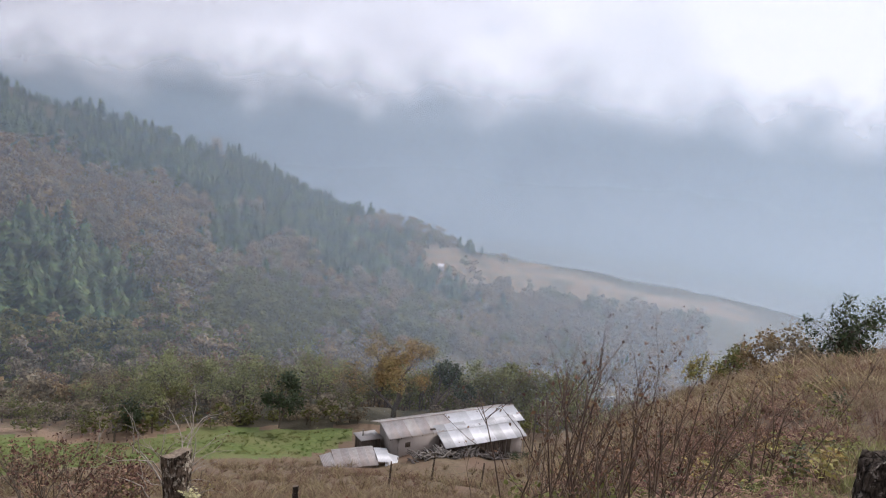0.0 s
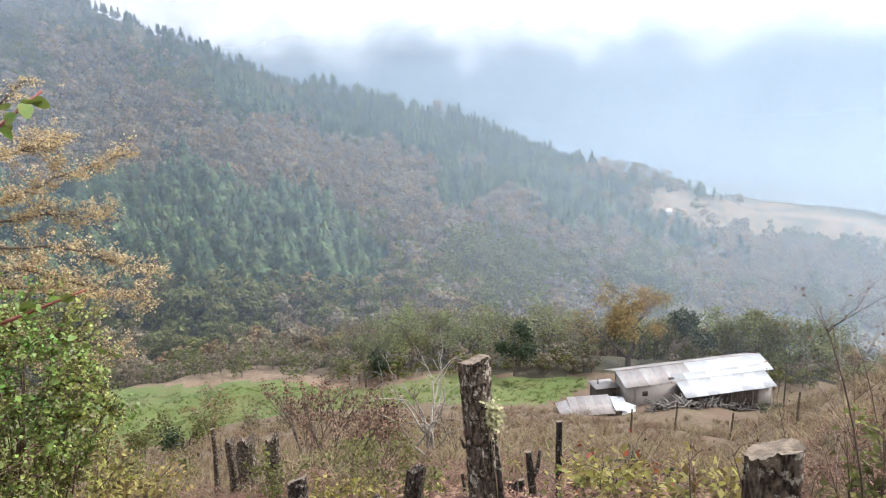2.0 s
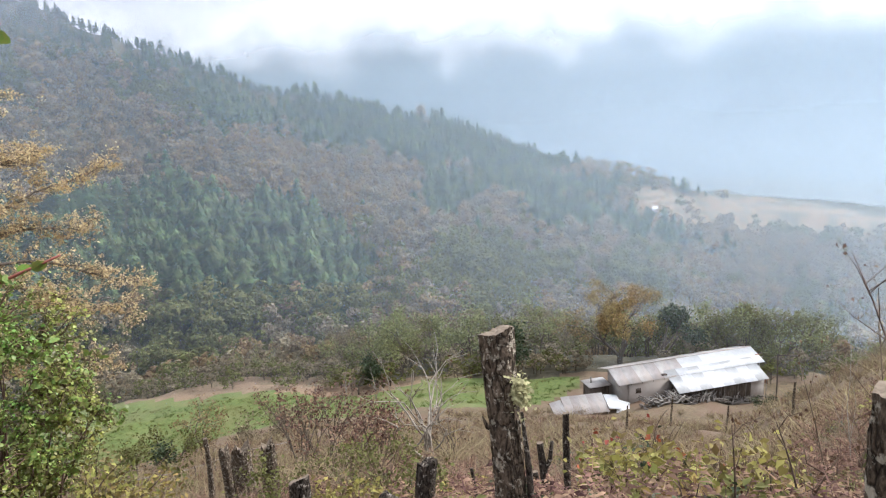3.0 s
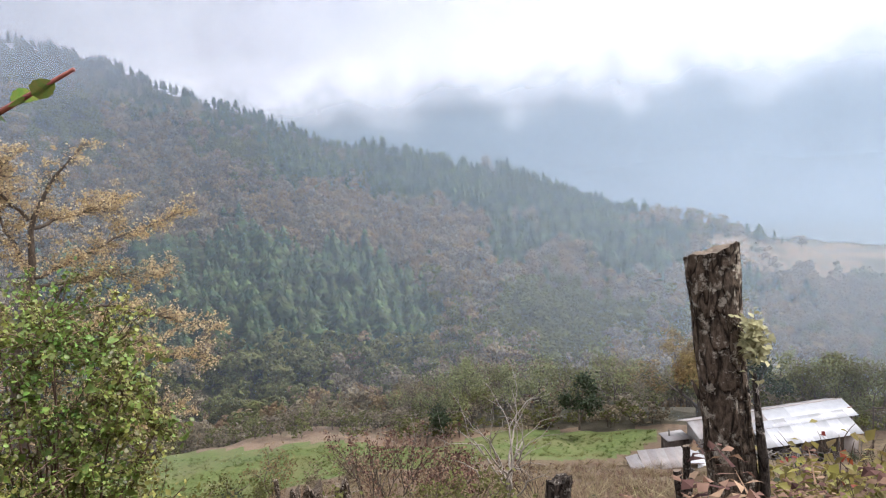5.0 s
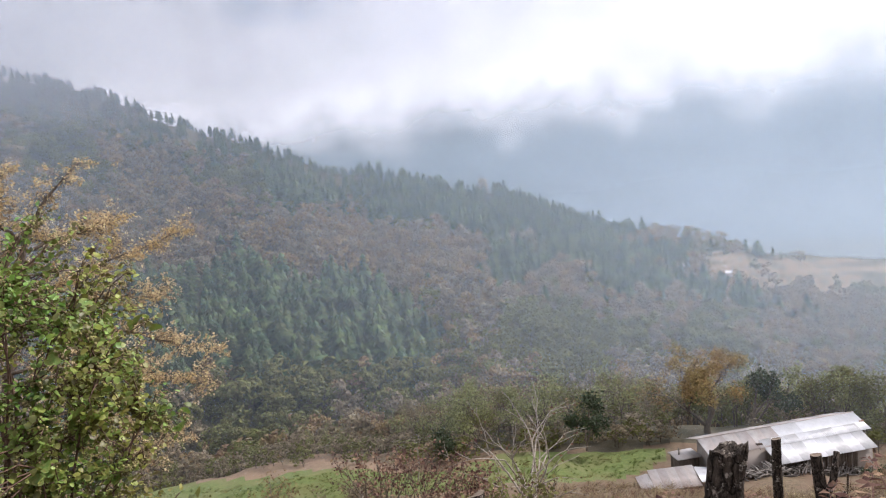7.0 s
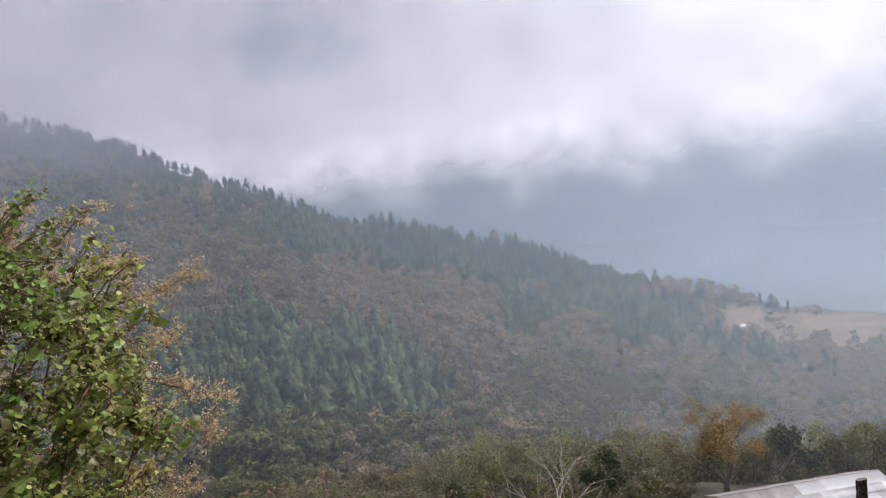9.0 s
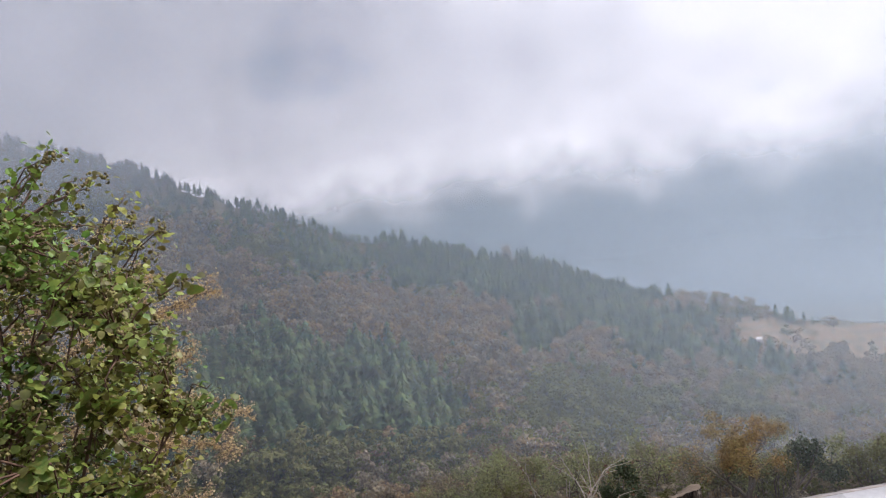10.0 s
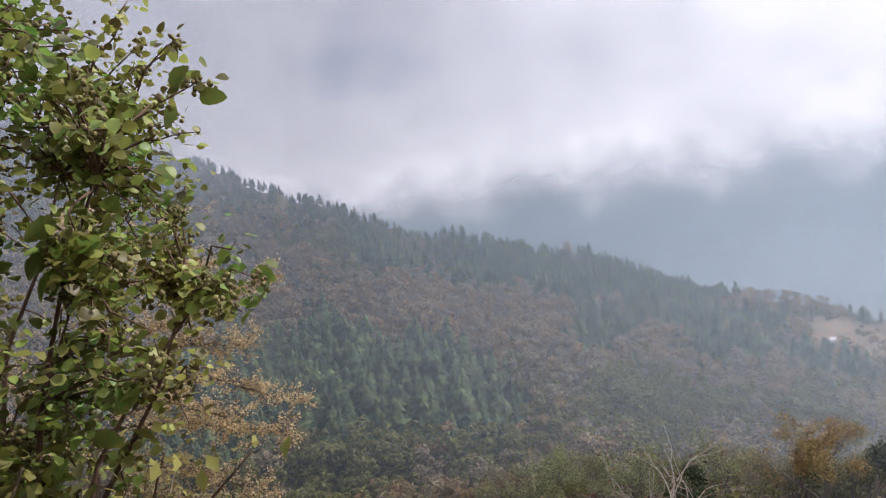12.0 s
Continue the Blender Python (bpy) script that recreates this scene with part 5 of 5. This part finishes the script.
tree("bare_sapling", spot(-14.6, 9.4, 0.05), 3.1, "thin leafless sapling leaning over the slope", DRYSTEM, DRYLEAF, 220, 130, 0.05, 2, 0.35, 3, 0.006, 0.75, 1.0, wob=0.05, way=(0.22, 0, 1), category="sapling")
tree("bare_sapling", spot(-9.6, 13, 0.05), 2.6, "thin pale leafless sapling", PALEBARK, None, 221, 0, 0.05, 2, 0.3, 3, 0.006, 0.75, wob=0.05, way=(-0.12, 0, 1), category="sapling")


def leafy_shrub(az, r, h, leafmat, n, size, seed, label):
    tree("leafy_shrub", spot(az, r, 0.05), h, label, DRYSTEM, leafmat, seed, n, size, 2, 0.6, 3, 0.010, 0.45, 0.9, "leafy shrubs on the slope", stems=7, category="shrub")


for i, (az, r, h, m, lab) in enumerate(((11, 6.6, 0.75, LIME, "sunlit yellow-green bramble on the slope"), (8.5, 6.0, 0.75, LIME, "sunlit yellow-green bramble on the slope"), (5.5, 6.4, 0.8, LIME, "sunlit yellow-green bramble on the slope"), (3.0, 5.6, 0.7, LIME, "sunlit yellow-green bramble on the slope"), (6.0, 9.0, 1.1, EVERGREEN, "low dark green shrub on the slope"), (2.5, 9.5, 1.0, OLIVE, "low olive shrub on the slope"), (-1.0, 7.0, 0.8, LIME, "yellowing bramble on the slope"), (29, 10.0, 0.9, LIME, "yellowing bramble among stumps"), (32.5, 13, 1.1, OLIVE, "olive shrub among stumps"), (24, 13, 1.2, OLIVE, "olive shrub among stumps"), (46, 10.5, 2.1, LIME, "yellow-green shrub beside the trail"), (44, 13.5, 2.2, OLIVE, "olive shrub beside the trail"), (49, 9.0, 2.2, LIME, "yellow-green shrub beside the trail"), (-10, 6.2, 0.9, OLIVE, "olive shrub among the weeds"), (-14, 7.6, 1.1, OLIVE, "olive shrub among the weeds"), (-13, 5.0, 0.6, OLIVE, "olive shrub among the weeds"), (47, 7.6, 0.9, OLIVE, "olive shrub beside the trail"), (27, 16, 1.3, OLIVE, "olive shrub on the slope"), (50, 11.5, 2.6, LIME, "tall yellow-green shrub beside the trail"), (47, 13, 2.5, LIME, "tall yellow-green shrub beside the trail"), (43.5, 8.5, 1.3, LIME, "sunlit yellow-green bush beside the trail"), (45, 9.3, 1.6, LIME, "sunlit yellow-green bush beside the trail"), (46.5, 8.3, 1.5, LIME, "sunlit yellow-green bush beside the trail"), (48.5, 7.6, 1.4, LIME, "sunlit yellow-green bush beside the trail"), (44, 10.6, 1.7, LIME, "sunlit yellow-green bush beside the trail"), (52, 8.2, 1.9, OLIVE, "olive shrub beside the trail"), (47.5, 9.4, 2.0, LIME, "tall yellow-green shrub beside the trail"), (44.5, 11.6, 1.9, LIME, "tall yellow-green shrub beside the trail"), (45.5, 16, 1.8, OLIVE, "olive shrub beside the trail"), (26, 9.6, 0.8, LIME, "yellowing bramble among stumps"), (21, 10.5, 0.8, OLIVE, "olive shrub among stumps"), (15, 9.5, 0.7, OLIVE, "olive shrub on the slope"))):
    leafy_shrub(az, r, h, m, int(420 * max(1.0, h) ** 1.4), 0.08, 240 + i, lab)
leafy_shrub(6.2, 7.2, 1.15, REDLEAF, 60, 0.08, 270, "small shrub with drooping red leaves")


def frond_template(rng, fronds=8):
    """A clump of withered bracken fronds: bowed ribs with paired, drooping, twisted leaflets."""
    vs, fs = [], []
    for k in range(fronds):
        a = k * 6.283 / fronds + rng.uniform(-0.5, 0.5)
        L_, rise, fall = rng.uniform(0.55, 1.05), rng.uniform(0.5, 1.15), rng.uniform(0.6, 1.0)
        dx = np.array((math.cos(a), math.sin(a), 0))
        sd = np.array((-math.sin(a), math.cos(a), 0))

        def rib(u):
            return dx * L_ * 0.72 * u + np.array((0, 0, L_ * (rise * u - fall * u * u)))

        n = 17
        for i in range(n):
            u = (i + 1.5) / (n + 2)
            p = rib(u)
            w = L_ * 0.24 * (1 - u) ** 0.8 * rng.uniform(0.6, 1.15)
            for s in (-1, 1):
                droop = rng.uniform(0.1, 0.8)
                m = p + sd * s * w * 0.55 + dx * w * 0.2 + np.array((0, 0, -0.15 * droop * w))
                e = p + sd * s * w * 0.9 + dx * w * rng.uniform(0.2, 0.6) + np.array((0, 0, -droop * w))
                tw = np.array((0, 0, rng.uniform(-0.012, 0.012)))
                b = len(vs)
                vs += [p, m - dx * 0.013 + tw, m + dx * 0.013 - tw, e]
                fs += [(b, b + 1, b + 2), (b + 1, b + 3, b + 2)]
        for i in range(4):
            q0, q1 = rib(i / 4), rib((i + 1) / 4)
            b = len(vs)
            vs += [q0 + sd * 0.006, q0 - sd * 0.006, q1]
            fs.append((b, b + 1, b + 2))
    return np.array(vs), np.array(fs), np.zeros(len(fs), int)


def tuft_template(rng, blades=26, spread=0.5):
    vs, fs = [], []
    for k in range(blades):
        a, q = rng.uniform(0, 6.283), rng.uniform(0, 0.22)
        p = np.array((q * math.cos(a), q * math.sin(a), 0))
        d = np.array((rng.normal(0, spread), rng.normal(0, spread), 1.0)) * rng.uniform(0.5, 1.0)
        s = np.array((-math.sin(a), math.cos(a), 0)) * 0.018
        m = p + d * 0.55
        e = p + d + np.array((d[0], d[1], -0.25)) * 0.3
        b = len(vs)
        vs += [p - s, p + s, m - s * 0.7, m + s * 0.7, e]
        fs += [(b, b + 1, b + 3), (b, b + 3, b + 2), (b + 2, b + 3, b + 4)]
    return np.array(vs), np.array(fs), np.zeros(len(fs), int)


def twig_template(rng, sticks=22):
    """A low bare bush of thin forking twigs."""
    vs, fs = [], []
    for k in range(sticks):
        a, q = rng.uniform(0, 6.283), rng.uniform(0, 0.3)
        p = np.array((q * math.cos(a), q * math.sin(a), 0.0))
        d = np.array((rng.normal(0, 0.35), rng.normal(0, 0.35), rng.uniform(0.6, 1.0)))
        s = np.array((math.cos(a * 3), math.sin(a * 3), 0)) * 0.012
        e = p + d
        b = len(vs)
        vs += [p - s, p + s, e]
        fs.append((b, b + 1, b + 2))
        for j in range(3):
            u = rng.uniform(0.35, 0.85)
            o = p + d * u
            w = o + np.array((rng.normal(0, 0.22), rng.normal(0, 0.22), rng.uniform(0.1, 0.3)))
            b = len(vs)
            vs += [o - s * 0.7, o + s * 0.7, w]
            fs.append((b, b + 1, b + 2))
    return np.array(vs), np.array(fs), np.zeros(len(fs), int)


def sown(rng, count, a0, a1, r0, r1, test=None):
    """Random ground places, denser nearby."""
    az = rng.uniform(a0, a1, count)
    r = r0 * (r1 / r0) ** rng.uniform(0, 1, count)
    x, y = -np.sin(np.radians(az)) * r, np.cos(np.radians(az)) * r
    keep = np.ones(count, bool) if test is None else test(az, r, x, y)
    x, y = x[keep], y[keep]
    return np.stack([x, y, ground_at(x, y)], -1), r[keep]


def off_trail(az, r, x, y):
    d = np.abs(az - 39.5 - 2 * np.sin(r * 0.5)) * r * 0.0175
    return (d > 0.75) | (r > 22)


def slope_only(az, r, x, y):
    q0 = np.interp(az, (5, 10, 22, 30, 45, 55), (120, 110, 104, 106, 108, 112))
    yard = (np.abs(x - 2) < 18) & (y > 105)
    return ~((az > 4) & (r > q0 - 3)) & ~yard


rng = np.random.default_rng(77)
tufts = [tuft_template(rng) for _ in range(5)]
twigs = [twig_template(rng) for _ in range(5)]
ferns = [frond_template(rng) for _ in range(5)]
P, R = sown(rng, 9000, -180, 180, 1.3, 26, off_trail)
scatter("dry_grass", tufts, P, rng.uniform(0.12, 0.34, len(P)) * (0.8 + R * 0.02), [STRAW], "tufts of dry straw-coloured grass on the slope", "grass", rng)
P, R = sown(rng, 520, -34, -7, 3.8, 14, off_trail)
scatter("pale_grass", tufts, P, rng.uniform(0.18, 0.38, len(P)), [SPRING], "taller pale green grass among the weeds", "grass", rng, (0.7, 1.1))
P, R = sown(rng, 4200, -40, 62, 22, 112, slope_only)
scatter("slope_grass", tufts, P, rng.uniform(0.35, 0.8, len(P)) * (0.7 + R * 0.01), [STRAW], "dry grass covering the lower slope", "grass", rng, (1.2, 2.2))
P, R = sown(rng, 3000, -40, 60, 12, 112, slope_only)
scatter("russet_brush", twigs, P, rng.uniform(0.3, 0.8, len(P)) * (0.6 + R * 0.010), [BRACKEN], "low russet brush covering the slope", "brush", rng, (0.9, 1.6))
P, R = sown(rng, 1300, -40, 60, 14, 112, slope_only)
scatter("grey_brush", twigs, P, rng.uniform(0.3, 0.9, len(P)) * (0.6 + R * 0.010), [GREYTWIG], "grey bare brush covering the slope", "brush", rng, (0.9, 1.6))
P, R = sown(rng, 2600, -30, 52, 3.2, 26, off_trail)
scatter("bracken", ferns, P, rng.uniform(0.34, 0.85, len(P)) * (0.8 + R * 0.02), [BRACKEN], "withered brown bracken fronds", "fern", rng, (0.9, 1.3))
P, R = sown(rng, 900, -14, 60, 124, 185, lambda az, r, x, y: ~((az > 0) & (az < 5.5)) & (r > np.interp(az, (-14, 2, 5, 22, 30, 45, 60), (132, 134, 129, 126, 138, 154, 162))))
small_crowns = [crown_template(rng, 60, 0.8) for _ in range(4)]
cut = rng.uniform(size=len(P))
scatter("olive_thicket", small_crowns, P[cut < 0.5], rng.uniform(2.5, 5.0, (cut < 0.5).sum()), [OLIVE, BARK], "olive thicket along the valley edge", "thicket", rng, (1.1, 1.7))
scatter("grey_thicket", small_crowns, P[cut >= 0.5], rng.uniform(2.5, 5.0, (cut >= 0.5).sum()), [GREYTWIG, BARK], "grey-brown thicket along the valley edge", "thicket", rng, (1.1, 1.7))
FIELDGRASS = material("field_grass_blades", (0.07, 0.11, 0.028), (0.17, 0.21, 0.06), 1, 0.8, 0.0, (0.19, 0.19, 0.07), island=0.4, transl=0.3)
P, R = sown(rng, 5200, 6, 58, 100, 152, lambda az, r, x, y: (r > np.interp(az, (5, 10, 22, 30, 45, 55), (122, 112, 106, 108, 110, 114))) & (r < np.interp(az, (5, 10, 22, 30, 45, 55), (126, 126, 122, 130, 148, 156))))
scatter("field_grass", tufts, P, rng.uniform(0.25, 0.55, len(P)), [FIELDGRASS], "short green grass of the field", "grass", rng, (1.5, 3.0))

# stones on the trail
STONE = material("trail_stone", (0.10, 0.092, 0.08), (0.26, 0.235, 0.20), 14, 0.95, 0.6, objrand=0.3)
ico = bmesh.new()
bmesh.ops.create_icosphere(ico, subdivisions=2, radius=1.0)
ico.verts.ensure_lookup_table()
STONE_V = np.array([q.co[:] for q in ico.verts])
STONE_F = np.array([[q.index for q in t.verts] for t in ico.faces])
ico.free()
stones = []
for i in range(34):
    r = rng.uniform(1.5, 16)
    x, y, z = spot(39.5 + 2 * math.sin(r * 0.5) + rng.normal(0, 14 / (r + 2)), r)
    if i < 4:
        v = STONE_V * (1, 0.8, 0.5) * (1 + 0.25 * np.sin(STONE_V[:, :1] * 4 + i) * np.cos(STONE_V[:, 1:2] * 3 + 2 * i)) + 0.05 * rng.normal(size=STONE_V.shape)
        o = mesh_object("trail_stone", v, STONE_F, [STONE])
        tagged(o, "grey stone lying on the worn trail", "stone", "stones on the trail")
        stones.append(o)
    else:
        o = stones[i % 4].copy()
        scene.collection.objects.link(o)
    o.location, o.rotation_euler = (x, y, z + 0.005), (rng.normal(0, 0.2) - 0.3, rng.normal(0, 0.2), rng.uniform(0, 6.28))
    o.scale = [rng.uniform(0.035, 0.12)] * 3

# leafy undergrowth between the bracken
def leaf_tuft(rng, leaves=85):
    """A low mound of small leaves on short stems."""
    d = rng.normal(size=(leaves, 3))
    d /= np.linalg.norm(d, axis=1)[:, None]
    d[:, 2] = np.abs(d[:, 2])
    p = d * (0.42, 0.42, 0.85) * rng.uniform(0.35, 1.0, (leaves, 1)) + (0, 0, 0.08)
    v, f = many(SIMPLE_LEAF, p, rng.uniform(0.07, 0.16, leaves), rng, 0.5)
    st = [tube([(0, 0, 0), q * (0.5, 0.5, 0.6), q], [0.012, 0.01, 0.005], 3, False) for q in p[::8]]
    sv, sf = joined(st)
    return np.concatenate([v, sv]), np.concatenate([f, sf + len(v)]), np.concatenate([np.zeros(len(f), int), np.ones(len(sf), int)])


under = [leaf_tuft(rng) for _ in range(5)]


def patchy(az, r, x, y):
    return off_trail(az, r, x, y) & (np.sin(x * 0.9 + 2 * np.sin(y * 0.5)) + np.sin(y * 0.7 + x * 0.3) > 0.1)


P, R = sown(rng, 1700, -32, 56, 4.6, 45, patchy)
cut = rng.uniform(size=len(P))
for name, m, lo, hi, lab in (("olive_undergrowth", OLIVE, 0.0, 0.45, "olive leafy undergrowth among the bracken"), ("yellow_undergrowth", LIME, 0.45, 0.75, "yellowing leafy undergrowth among the bracken"), ("dark_undergrowth", EVERGREEN, 0.75, 1.0, "dark green undergrowth among the bracken")):
    k = (cut >= lo) & (cut < hi)
    scatter(name, under, P[k], rng.uniform(0.22, 0.6, k.sum()) * (0.75 + R[k] * 0.02), [m, DRYSTEM], lab, "undergrowth", rng, (0.9, 1.6))


# beside the farm: a power pole and the dark yard hedge
pole = thing("utility_pole", spot(-8.3, 119, 0.1), "slim wooden utility pole beside the farmyard", "pole")
part("mast", tube([(0, 0, -0.5), (0.03, 0, 4.0), (0.0, 0, 8.2)], [0.13, 0.11, 0.08], 8), DARKBOARD, pole)
part("crossarm", block(-0.2, 2.6, -0.06, 0.06, 7.9, 8.05), DARKBOARD, pole)
for az, r, h, s_ in ((-8.0, 115, 1.8, 301), (-9.1, 117, 1.7, 302), (-10.2, 120, 1.9, 303), (-7.2, 113.5, 1.5, 304)):
    tree("yard_bush", spot(az, r, 0.1), h, "low dark bush of the yard hedge", BARK, EVERGREEN, s_, 500, 0.25, 2, 0.8, 3, 0.02, 0.4, 1.0, "yard hedge", category="bush", stems=3)
